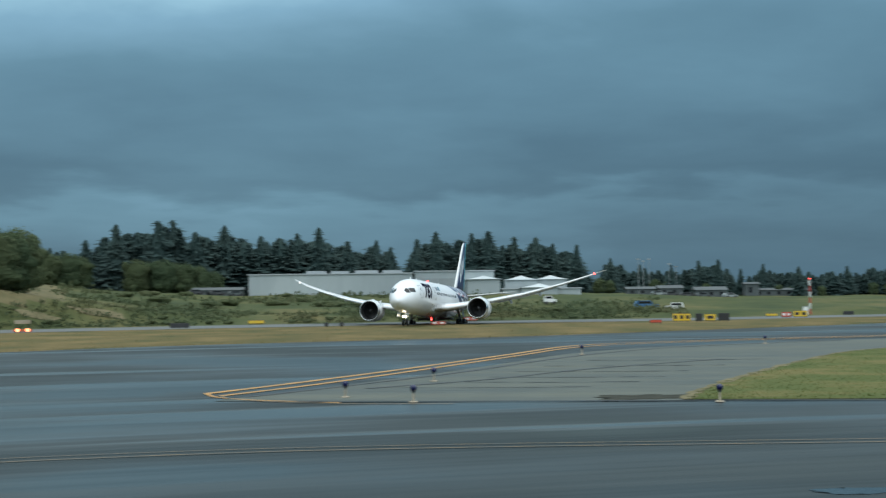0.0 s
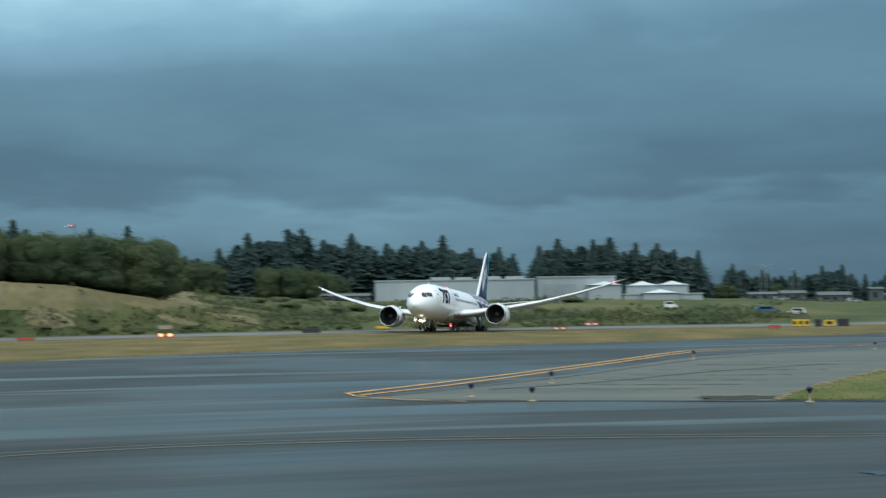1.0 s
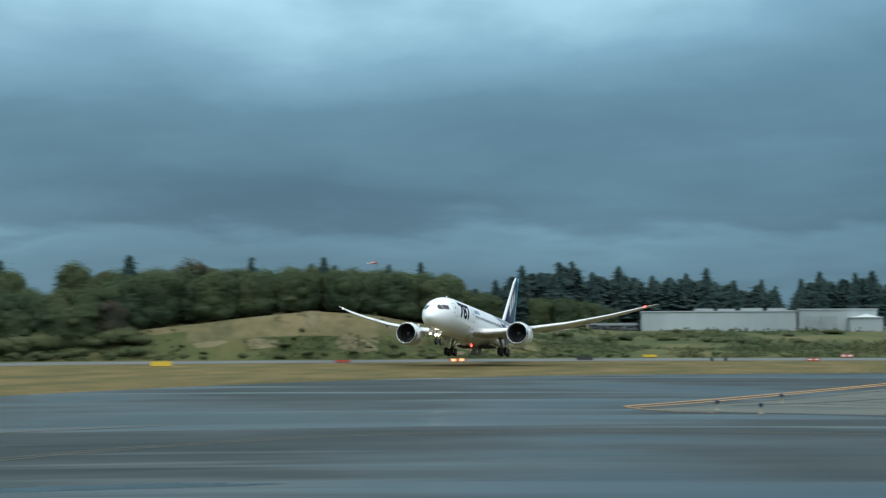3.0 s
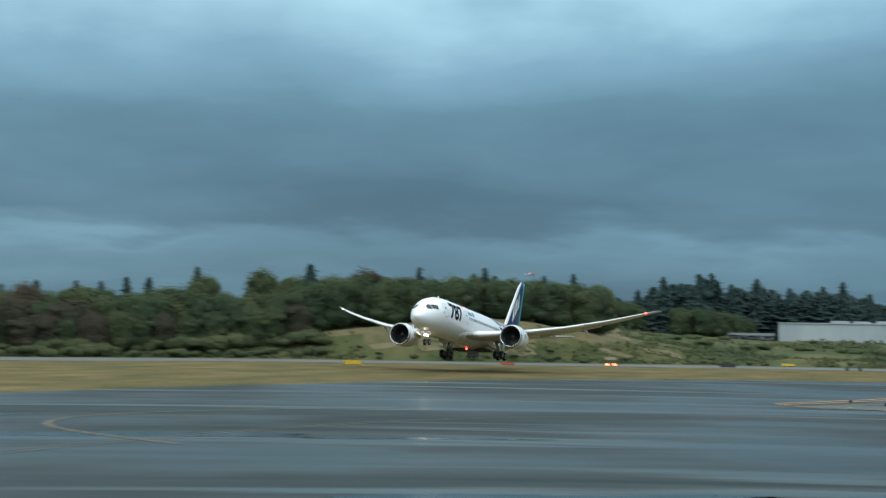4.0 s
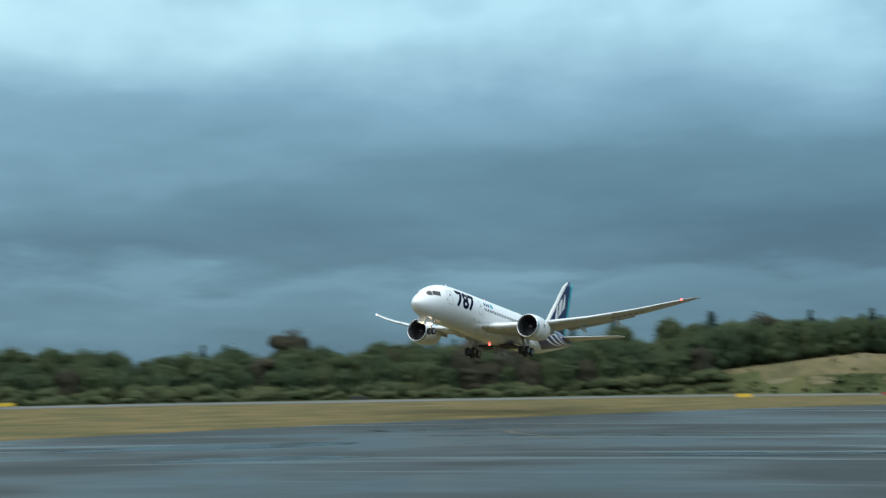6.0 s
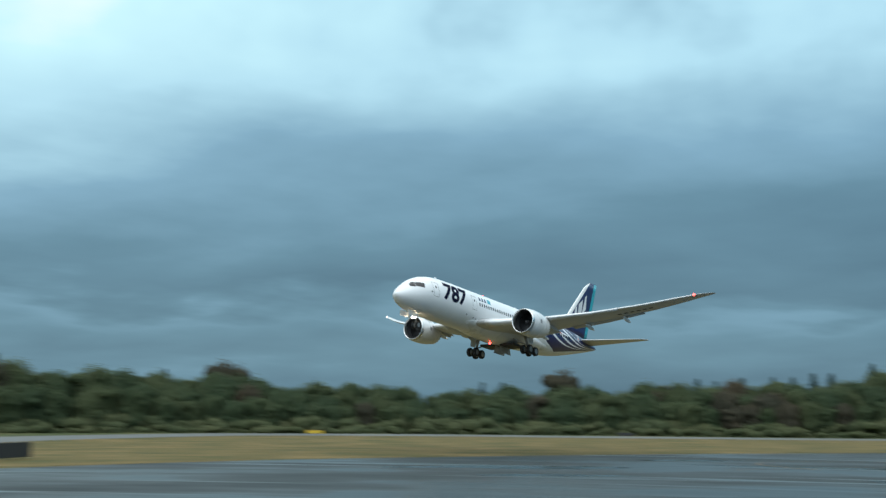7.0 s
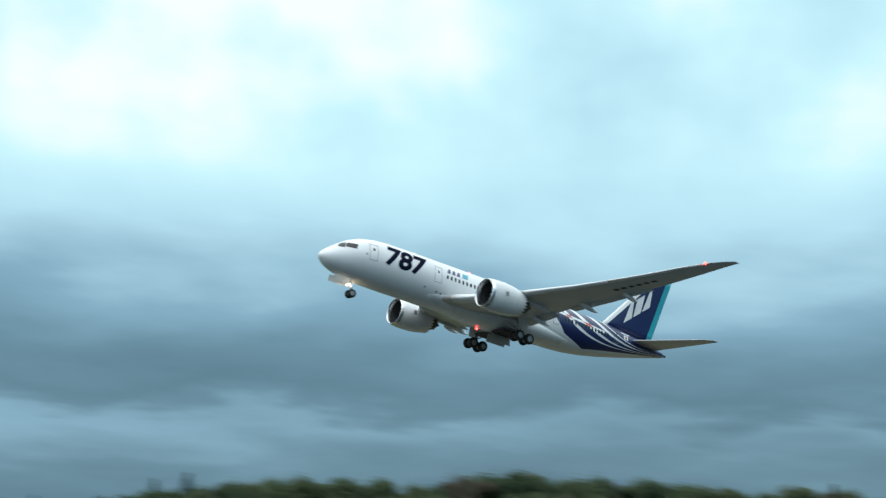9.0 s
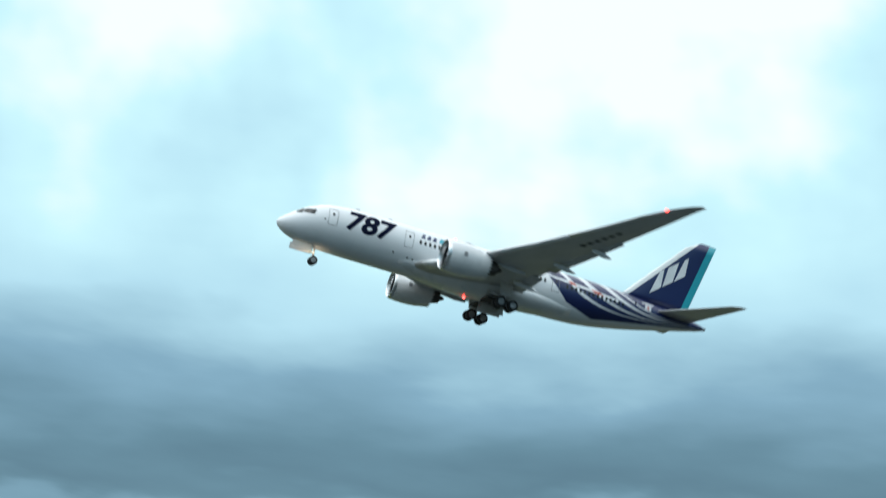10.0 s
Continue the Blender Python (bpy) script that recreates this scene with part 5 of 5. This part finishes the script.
def scrub():
    rnd = random.Random(10)
    b = -152.0
    while b < -31.5:
        e = runway_edge(b) + 22
        for r0, t in ((5, 2.6), (10, 4.6)):
            plant(BUSH, b + rnd.uniform(-0.3, 0.3), e + r0 + rnd.uniform(-1.5, 1.5), t * rnd.uniform(0.65, 1.25), rnd.uniform(0.95, 1.5), rnd)
        b += 1.05
    # dark bushes on the lower flank of the mound and across the field
    for _ in range(30):
        bb = rnd.uniform(-31, -3)
        e = runway_edge(bb) + 24
        plant(BUSH, bb, e + abs(rnd.gauss(0, 1)) * 3 + 1, rnd.uniform(0.8, 1.6), rnd.uniform(0.9, 1.4), rnd)
    for _ in range(20):
        bb = rnd.uniform(-16, 6)
        plant(BUSH, bb, rnd.uniform(284, 380), rnd.uniform(1.1, 2.4), rnd.uniform(1.4, 2.6), rnd)


def scrub_cover():
    """Rough low growth all over the banks beyond the runway, as one mass of small leaf clumps."""
    rnd = random.Random(12)
    vs, fs = [], []

    def clump(x, y, size, n):
        z = height(x, y)
        for _ in range(n):
            c = Vector((x + rnd.gauss(0, 1) * size, y + rnd.gauss(0, 1) * size, z + abs(rnd.gauss(0, 0.5)) * size))
            nrm = Vector((rnd.uniform(-1, 1), rnd.uniform(-1, 1), rnd.uniform(0.2, 1.4))).normalized()
            u = nrm.orthogonal().normalized()
            w = nrm.cross(u)
            a = size * rnd.uniform(0.3, 0.65)
            k = len(vs)
            vs.extend([c + u * a, c + w * a * 0.8, c - u * a * 0.9, c - w * a * 0.7])
            fs.append((k, k + 1, k + 2, k + 3))

    tries = 0
    while len(fs) < 70000 and tries < 60000:
        tries += 1
        b = rnd.uniform(-152, 10)
        e = runway_edge(b) + 24
        r = e + 1 + 24 * rnd.random() ** 1.4
        x, y = polar(b, r)
        patch = noise.noise(Vector((x * 0.045, y * 0.045, 1.0))) + 0.5 * noise.noise(Vector((x * 0.15, y * 0.15, 4.0)))
        if patch < -0.12 and b > -32:
            continue
        if -31.5 < b < -15 and height(x, y) > 4.6 and rnd.random() < 0.93:
            continue
        clump(x, y, rnd.uniform(0.35, 0.8), 6)
    for _ in range(1500):
        b = rnd.uniform(-16, 9)
        x, y = polar(b, rnd.uniform(282, 385))
        if noise.noise(Vector((x * 0.02, y * 0.03, 7.0))) > 0.05:
            clump(x, y, rnd.uniform(0.6, 1.2), 7)
    me = bpy.data.meshes.new("scrub_cover")
    me.from_pydata([tuple(v) for v in vs], [], fs)
    me.materials.append(M["low_scrub"])
    tagged(new("scrub_cover", me), "rough low green scrub covering the banks", "scrub", "", "stuff")


scrub_cover()
skyline()
wood_on_mound()
wood_by_runway()
scrub()


# ---------------------------------------------------------------- airfield furniture
def edge_light(x, y, z=0.05):
    """Taxiway edge light: base plate, buff stem, dark collar and cobalt dome."""
    root = tagged(empty("taxiway_light", pose(x, y, z) @ Matrix.Diagonal((1.55, 1.55, 1.55, 1))), "cobalt-blue taxiway edge light on a buff stem", "light", "taxiway edge lights")
    bm = bmesh.new()
    tube(bm, (0, 0, 0), (0, 0, 0.03), 0.14, 0.12, 16)
    part("base_plate", bm, M["buff"], root)
    bm = bmesh.new()
    tube(bm, (0, 0, 0.03), (0, 0, 0.30), 0.035, 0.03, 10)
    part("stem", bm, M["buff"], root)
    bm = bmesh.new()
    tube(bm, (0, 0, 0.28), (0, 0, 0.35), 0.055, 0.07, 14)
    part("collar", bm, M["dark"], root)
    bm = bmesh.new()
    prof = ((0.34, 0.085), (0.40, 0.095), (0.45, 0.09), (0.485, 0.06), (0.495, 0.01))
    loft(bm, [[(r * math.cos(2 * math.pi * i / 14), r * math.sin(2 * math.pi * i / 14), h) for i in range(14)] for h, r in prof], cap0=True, cap1=True)
    part("dome", bm, M["blue_glass"], root, "cobalt-blue glass dome", smooth=True)
    return root


first_light = edge_light(-4.7, 64.6)
for x, y in ((-1.4, 61.1), (-0.6, 76.0), (10.9, 108.2), (11.9, 59.2), (29.8, 126.8), (61, 145)):
    copy_thing(first_light, pose(x, y, 0.05))


def sign(x, y, w, h, face, label, turn, bars=0, bar=None, legs=3):
    """Low airfield sign: framed box panel on short legs, with plain bars for its lettering."""
    root = tagged(empty("airfield_sign", pose(x, y, 0, 0, 0, turn)), label, "sign", "airfield signs")
    bm = bmesh.new()
    box(bm, -w / 2, w / 2, -0.12, 0.12, 0.18, 0.18 + h, 0.03)
    panel = part("panel", bm, M["sign_black"], root, "dark sign box")
    bm = bmesh.new()
    box(bm, -w / 2 + 0.06, w / 2 - 0.06, -0.135, -0.118, 0.24, 0.12 + h)
    part("face", bm, face, panel)
    for i in range(legs):
        px = -w / 2 + w * (i + 0.5) / legs
        bm = bmesh.new()
        tube(bm, (px, 0, -0.1), (px, 0, 0.2), 0.05, 0.05, 8)
        part("leg", bm, M["dark"], root)
    for i in range(bars):
        px = -w / 2 + w * (i + 0.5) / bars
        bm = bmesh.new()
        box(bm, px - w * 0.28 / bars, px + w * 0.28 / bars, -0.142, -0.133, 0.18 + h * 0.28, 0.18 + h * 0.74)
        part("lettering_bar", bm, bar or M["sign_black"], panel)
    return root


def facing(x, y):
    """Turn that makes a sign face the apron."""
    return math.degrees(math.atan2(-x, y)) * 1.0


for x, y, w, h, face, label, bars in (
        (-44.1, 227.8, 3.2, 0.75, "sign_black", "black unlit back of an airfield sign", 0), (-35.3, 256.8, 3.0, 0.65, "sign_yellow", "low yellow airfield sign beside the runway", 0),
        (-102, 163.8, 3.4, 0.9, "sign_yellow", "low yellow airfield sign beside the runway", 0), (-222.6, 58.7, 4.2, 0.9, "sign_yellow", "low yellow airfield sign beside the runway", 0),
        (-186, 131, 4.0, 0.8, "sign_black", "black unlit back of an airfield sign", 0), (-0.9, 226.2, 2.4, 0.6, "sign_red", "small red airfield sign", 2), (5.2, 262, 2.7, 0.75, "sign_red", "small red airfield sign", 2),
        (40.5, 232.5, 3.0, 1.3, "sign_yellow", "yellow airfield sign with dark lettering", 3), (43.3, 231.7, 1.15, 1.25, "sign_black", "narrow black airfield sign", 0), (45.3, 232.2, 1.9, 1.15, "sign_yellow", "yellow airfield sign with dark lettering", 1), (47.7, 232.6, 1.9, 1.25, "sign_black", "black unlit back of an airfield sign", 0),
        (65.2, 259.8, 1.8, 0.95, "sign_red", "red airfield sign with pale lettering", 2), (67.9, 259.9, 2.6, 1.15, "sign_yellow", "yellow airfield sign with dark lettering", 2), (82.3, 277.6, 2.1, 0.7, "sign_black", "black unlit back of an airfield sign", 0), (65.6, 273.2, 2.3, 0.5, "sign_yellow", "low yellow airfield sign beside the runway", 0),
        (-93.5, -71.8, 12.0, 1.75, "sign_black", "long black unlit back of an airfield sign", 0), (-19.4, 225.2, 0.6, 0.6, "sign_black", "small dark airfield marker box", 0), (-16.9, 225.7, 0.6, 0.6, "sign_black", "small dark airfield marker box", 0), (34.2, 220.4, 1.9, 0.5, "sign_red", "small red airfield sign", 0), (-83, 197, 2.6, 0.5, "sign_red", "small red airfield sign", 0)):
    sign(x, y, w, h, M[face], label, facing(x, y), bars, M["white_paint"] if face == "sign_red" else None)


def lamp_rig(x, y, turn):
    """Low orange lamp rig: base rail with lit lamps under a small raised board."""
    root = tagged(empty("runway_lamp_rig", pose(x, y, 0, 0, 0, turn)), "orange runway lamp rig with a row of lit lamps", "light")
    bm = bmesh.new()
    box(bm, -1.4, 1.4, -0.25, 0.25, 0.15, 0.55, 0.05)
    part("rail", bm, M["orange"], root)
    bm = bmesh.new()
    box(bm, -1.2, 1.2, -0.08, 0.08, 1.35, 1.95, 0.04)
    part("board", bm, M["buff"], root, "weathered buff board")
    for px in (-1.0, 1.0):
        bm = bmesh.new()
        tube(bm, (px, 0.1, 0), (px, 0.1, 1.9), 0.05, 0.05, 8)
        part("post", bm, M["dark"], root)
    for px in (-0.75, 0.75):
        bm = bmesh.new()
        tube(bm, (px, -0.25, 0.40), (px, -0.34, 0.40), 0.24, 0.26, 14)
        part("lamp", bm, M["lamp_orange"], root, "lit orange lamp")
    return root


lamp_rig(-65.9, 213.5, facing(-65.9, 213.5))


def windsock(x, y, z0, h):
    """Lit wind-cone mast."""
    root = tagged(empty("windsock_mast", pose(x, y, z0)), "slim mast with a small red and white windsock", "mast")
    bm = bmesh.new()
    tube(bm, (0, 0, -1), (0, 0, h), 0.07, 0.05, 8)
    part("pole", bm, M["dark"], root)
    for i, mat in enumerate(("red_paint", "white_paint", "red_paint", "white_paint")):
        bm = bmesh.new()
        tube(bm, (-0.1 - i * 0.45, 0, h - 0.05 * i), (-0.55 - i * 0.45, 0, h - 0.05 - 0.05 * i), 0.34 - i * 0.05, 0.29 - i * 0.05, 12, caps=False)
        part("cone_band", bm, M[mat], root)


windsock(-95.5, 252, height(-95.5, 252), 21.2 - height(-95.5, 252))


def mast(x, y):
    """Red and white lattice mast with a lamp and a small white hut at its foot."""
    z0 = height(x, y)
    root = tagged(empty("lattice_mast", pose(x, y, z0)), "red and white lattice mast with a red lamp", "mast")
    h, w = 7.4, 0.40
    for k in range(6):
        za, zb = h * k / 6, h * (k + 1) / 6
        bm = bmesh.new()
        for sx, sy in ((1, 1), (1, -1), (-1, 1), (-1, -1)):
            tube(bm, (sx * w / 2, sy * w / 2, za), (sx * w / 2, sy * w / 2, zb), 0.03, 0.03, 6)
        for sx in (1, -1):
            tube(bm, (sx * w / 2, -w / 2, za), (-sx * w / 2, -w / 2, zb), 0.03, 0.03, 6)
            tube(bm, (-w / 2, sx * w / 2, za), (w / 2, sx * w / 2, zb), 0.025, 0.025, 6)
        part("section", bm, M["red_paint"] if k % 2 == 0 else M["white_paint"], root, "red painted lattice" if k % 2 == 0 else "white painted lattice")
    bm = bmesh.new()
    bmesh.ops.create_icosphere(bm, subdivisions=2, radius=0.16)
    bmesh.ops.translate(bm, verts=bm.verts, vec=(0, 0, h + 0.3))
    part("lamp", bm, M["lamp_red"], root, "lit red lamp")
    bm = bmesh.new()
    box(bm, -1.5, -0.5, -0.5, 0.5, 0, 1.7, 0.04)
    hut = tagged(part("equipment_hut", bm, M["white_paint"]), "small white equipment hut", "hut")
    hut.matrix_basis = pose(x, y, z0)
    bm = bmesh.new()
    box(bm, -1.55, -0.45, -0.55, 0.55, 1.7, 1.8, 0.03)
    part("roof", bm, M["grey_wall"], hut)


mast(78.1, 290.9)


# ---------------------------------------------------------------- far buildings and vehicles
def shed(x0, x1, y, depth, h, name, label, doors=(), roof_boxes=(), ribs=True):
    z0 = min(height(x0, y), height(x1, y)) - 1.0
    root = tagged(empty(name, pose((x0 + x1) / 2, y, z0)), label, "building")
    w = x1 - x0
    bm = bmesh.new()
    box(bm, -w / 2, w / 2, 0, depth, 0, h + 1.0)
    part("wall", bm, M["white_wall"], root)
    bm = bmesh.new()
    box(bm, -w / 2 - 0.3, w / 2 + 0.3, -0.3, depth + 0.3, h + 1.0, h + 1.35, 0.05)
    part("roof", bm, M["roof"], root, "pale flat roof edge")
    if ribs:
        for k in range(int(w / 4)):
            bm = bmesh.new()
            px = -w / 2 + 2 + k * 4
            box(bm, px - 0.12, px + 0.12, -0.14, -0.004, 0.2, h + 0.9)
            part("wall_rib", bm, M["roof"], root)
    for d0, d1, dh in doors:
        bm = bmesh.new()
        box(bm, d0 - (x0 + x1) / 2, d1 - (x0 + x1) / 2, -0.2, -0.01, 0.5, dh + 1.0)
        part("door", bm, M["grey_wall"], root, "grey sliding hangar door")
    for b0, b1, bh in roof_boxes:
        bm = bmesh.new()
        box(bm, b0 - (x0 + x1) / 2, b1 - (x0 + x1) / 2, 2, 6, h + 1.35, h + 1.35 + bh, 0.05)
        part("roof_unit", bm, M["roof"], root, "pale roof unit")
    return root


shed(-55.9, -8.9, 391.5, 20, 6.0, "warehouse", "long pale warehouse with a flat roof beyond the field", (), ((-39.5, -34, 0.75), (-32.5, -27.5, 0.65), (-25.5, -19, 0.8), (-17.5, -12, 0.75)), ribs=False)
shed(-8.2, 14.6, 394, 20, 6.6, "hangar", "pale hangar with grey sliding doors beyond the field", ((-6.6, -1.8, 4.7), (-1.5, 3.1, 4.7)))


def pavilion(x, y, w, depth, wall_h, peak):
    z0 = height(x, y) - 0.5
    root = tagged(empty("tent_pavilion", pose(x, y, z0)), "white peaked fabric pavilion beyond the field", "tent", "white tents")
    bm = bmesh.new()
    box(bm, -w / 2, w / 2, 0, depth, 0, wall_h)
    part("wall", bm, M["white_wall"], root)
    bm = bmesh.new()
    ap = bm.verts.new((0, depth / 2, wall_h + peak))
    rings = [[bm.verts.new((sx * (w / 2 + 0.6) * k, depth / 2 + sy * (depth / 2 + 0.6) * k, wall_h + peak * (1 - k) ** 1.5)) for sx, sy in ((-1, -1), (1, -1), (1, 1), (-1, 1))] for k in (1.0, 0.7, 0.35)]
    for r0, r1 in zip(rings, rings[1:]):
        for i in range(4):
            bm.faces.new((r0[i], r0[(i + 1) % 4], r1[(i + 1) % 4], r1[i]))
    for i in range(4):
        bm.faces.new((rings[-1][i], rings[-1][(i + 1) % 4], ap))
    part("canopy", bm, M["tent"], root, "white peaked canopy")


for x, y, w, h, p in ((11.5, 388, 9.3, 4.7, 1.1), (22.1, 387, 9.3, 4.5, 1.3), (30.7, 388, 8.7, 4.2, 1.2)):
    pavilion(x, y, w, 6, h, p)
pavilion(26.7, 378, 10, 5.5, 2.5, 1.1)
shed(16.6, 38.4, 380.5, 5, 1.7, "low_shed", "low grey roofed shed before the tents", ribs=False)


def house(x, y, w, d, h, pitch, label):
    z0 = height(x, y) - 0.4
    root = tagged(empty("far_house", pose(x, y, z0)), label, "building", "buildings on the skyline")
    bm = bmesh.new()
    box(bm, -w / 2, w / 2, 0, d, 0, h)
    part("wall", bm, M["house_wall"], root)
    bm = bmesh.new()
    v = [bm.verts.new(q) for q in ((-w / 2 - 0.4, -0.4, h), (w / 2 + 0.4, -0.4, h), (w / 2 + 0.4, d + 0.4, h), (-w / 2 - 0.4, d + 0.4, h), (-w / 2 - 0.4, d / 2, h + pitch), (w / 2 + 0.4, d / 2, h + pitch))]
    for q in ((0, 1, 5, 4), (2, 3, 4, 5), (0, 4, 3), (1, 2, 5), (0, 3, 2, 1)):
        bm.faces.new([v[i] for i in q])
    part("roof", bm, M["house_wall"], root)
    for i in range(max(1, int(w / 3))):
        px = -w / 2 + 1.5 + i * 3
        bm = bmesh.new()
        box(bm, px - 0.5, px + 0.5, -0.06, -0.004, h * 0.35, h * 0.75)
        part("window", bm, M["glass"], root, "dark window")


for x, y, w, d, h, p, l in ((78.2, 398.4, 9, 6, 2.4, 1.0, "small pale house under the firs"), (91.4, 404, 4, 4, 3.9, 0.5, "narrow white house under the firs"), (67.5, 405, 7, 6, 2.2, 0.9, "small pale house under the firs"), (100.3, 406, 16, 6, 2.0, 0.6, "long low pale building"), (57.4, 396.9, 8, 5, 1.9, 0.7, "small pale house under the firs")):
    house(x, y, w, d, h, p, l)
house(-64.4, 388, 14, 6, 2.2, 0.8, "low pale building under the firs")


def vehicle(x, y, body, label, ln=5.0, hh=1.9, turn=0):
    z0 = height(x, y)
    root = tagged(empty("service_vehicle", pose(x, y, z0, 0, 0, turn)), label, "vehicle")
    bm = bmesh.new()
    prof = ((-0.5, 0.25), (-0.5, 0.62), (-0.42, 0.98), (0.12, 1.0), (0.26, 0.62), (0.48, 0.56), (0.5, 0.25))
    loft(bm, [[(u * ln, s * 0.95, v * hh) for u, v in prof] for s in (-1, 1)], cap0=True, cap1=True)
    bmesh.ops.recalc_face_normals(bm, faces=bm.faces[:])
    part("body", bm, body, root)
    bm = bmesh.new()
    loft(bm, [[(u * ln, s * 0.965, v * hh) for u, v in ((-0.40, 0.66), (-0.37, 0.92), (0.10, 0.93), (0.20, 0.66))] for s in (-1, 1)], cap0=True, cap1=True)
    bmesh.ops.recalc_face_normals(bm, faces=bm.faces[:])
    part("windows", bm, M["glass"], root, "dark vehicle windows")
    for u in (-0.3, 0.3):
        for s in (-1, 1):
            bm = bmesh.new()
            tube(bm, (u * ln, s * 0.80, 0.36), (u * ln, s * 1.0, 0.36), 0.36, 0.36, 16)
            part("wheel", bm, M["tyre"], root)


vehicle(46.2, 310.7, M["blue_paint"], "blue service truck parked on the field", 5.6, 2.1, 4)
vehicle(51.8, 306.5, M["white_paint"], "white service van parked on the field", 4.2, 1.8, 170)
vehicle(25.2, 323, M["white_paint"], "small pale equipment cabinet trailer on the field", 3.0, 2.0, 0)
for k, (x, y) in enumerate(((61.6, 390), (65.4, 390.6), (69.8, 390), (74.5, 391.5), (81.5, 388), (-69.1, 382), (-63.4, 382.5), (-58.2, 382.4))):
    vehicle(x, y, M[("grey_wall", "dark", "dark", "house_wall")[k % 4]], "parked car by the far buildings", 4.2, 1.4, 5 * k)
for x, y, h in ((56.8, 396.8, 10.0), (59.8, 407.6, 9.4), (68.1, 410.8, 9.0), (70.8, 414.9, 8.6), (62.6, 414.9, 10.2)):
    z0 = height(x, y)
    root = tagged(empty("light_pole", pose(x, y, z0)), "tall slim floodlight pole with a pale head", "light pole", "floodlight poles")
    bm = bmesh.new()
    tube(bm, (0, 0, -0.5), (0, 0, h), 0.09, 0.06, 8)
    part("pole", bm, M["grey_wall"], root)
    bm = bmesh.new()
    box(bm, -0.5, 0.5, -0.15, 0.15, h, h + 0.3, 0.04)
    part("lamp_head", bm, M["grey_wall"], root)


def bare_patches():
    """Sandy scrapes on the banks beyond the runway."""
    rnd = random.Random(14)
    for i, (b, d, lx, ly) in enumerate(((-14.0, 8, 5.5, 1.3), (-16.5, 6, 3.6, 0.9), (-21.7, 5, 5.4, 1.4), (-26.3, 5.5, 3.8, 1.0), (-28.8, 6, 3.2, 0.9), (-12.4, 32, 9, 2), (-9.2, 36, 6, 1.4), (-23.9, 13, 2.0, 4.0))):
        cx, cy = polar(b, runway_edge(b) + 24 + d)
        bm = bmesh.new()
        ring, mid = [], bm.verts.new((cx, cy, height(cx, cy) + 0.12))
        inner = []
        for k in range(28):
            w = 2 * math.pi * k / 28
            q = 1 + 0.6 * noise.noise(Vector((math.cos(w) * 1.5, math.sin(w) * 1.5, i * 2.7)))
            t = radians(-b)
            u, v = lx * q * math.cos(w), ly * q * math.sin(w)
            for lst, f in ((inner, 0.5), (ring, 1.0)):
                x, y = cx + f * (u * math.cos(t) - v * math.sin(t)), cy + f * (u * math.sin(t) + v * math.cos(t))
                lst.append(bm.verts.new((x, y, height(x, y) + 0.12)))
        for k in range(28):
            n = (k + 1) % 28
            bm.faces.new((mid, inner[k], inner[n]))
            bm.faces.new((inner[k], ring[k], ring[n], inner[n]))
        tagged(part("bare_soil", bm, M["sand"]), "pale bare sandy scrape in the grass bank", "", "", "structure")


bare_patches()


def tufts(name, label, spots, size, mat, seed):
    """A field of upright grass blades as one object."""
    rnd = random.Random(seed)
    vs, fs = [], []
    for x, y, z in spots:
        for _ in range(3):
            t, h = rnd.uniform(0, 6.28), size * rnd.uniform(0.5, 1.2)
            dx, dy = math.cos(t) * size * 0.22, math.sin(t) * size * 0.22
            ox, oy = rnd.uniform(-size, size) * 0.5, rnd.uniform(-size, size) * 0.5
            n = len(vs)
            vs += [(x - dx + ox, y - dy + oy, z), (x + dx + ox, y + dy + oy, z), (x + ox + rnd.uniform(-1, 1) * h * 0.5, y + oy + rnd.uniform(-1, 1) * h * 0.5, z + h)]
            fs.append((n, n + 1, n + 2))
    me = bpy.data.meshes.new(name)
    me.from_pydata(vs, [], fs)
    me.materials.append(mat)
    tagged(new(name, me), label, "grass", "", "stuff")


def grass_spots():
    rnd = random.Random(3)
    isl = []
    while len(isl) < 10000:
        y = 60.8 + 78 * rnd.random() ** 1.6
        x = lerp(y, [p[1] for p in ISLAND], [p[0] for p in ISLAND]) + rnd.random() ** 1.3 * 40
        isl.append((x, y, 0.07))
    rim = [(x + rnd.uniform(-0.25, 0.2), y + rnd.uniform(-0.2, 0.2), 0.06) for x, y in ISLAND for _ in range(14)] + [(11 + q * 51, 60.6 - q * 5.8 + rnd.uniform(-0.15, 0.3), 0.06) for q in (rnd.random() for _ in range(900))]
    tufts("island_grass", "short green and straw grass blades on the island", isl + rim, 0.06, M["blade"], 1)
    st = []
    for x, y in edge:
        if -140 < y < 230:
            for _ in range(20):
                st.append((x - abs(rnd.gauss(0, 1)) * 2.5 + 0.25, y + rnd.uniform(-1.8, 1.8) + abs(rnd.gauss(0, 1)), 0.02))
    for _ in range(5000):
        b = rnd.uniform(-120, 8)
        r = strip_edge(b) - rnd.random() ** 1.2 * 120
        x, y = polar(b, r)
        if x < lerp(y, [p[1] for p in edge[::-1]], [p[0] for p in edge[::-1]]) - 0.5:
            st.append((x, y, 0.0))
    tufts("strip_grass", "dry straw-coloured grass blades along the taxiway", st, 0.11, M["strip"], 2)


grass_spots()

def motions():
    walk(airliner, [(t, pose(x, y, z, bank, -pitch, heading)) for t, x, y, z, heading, pitch, bank in FLIGHT])


motions()
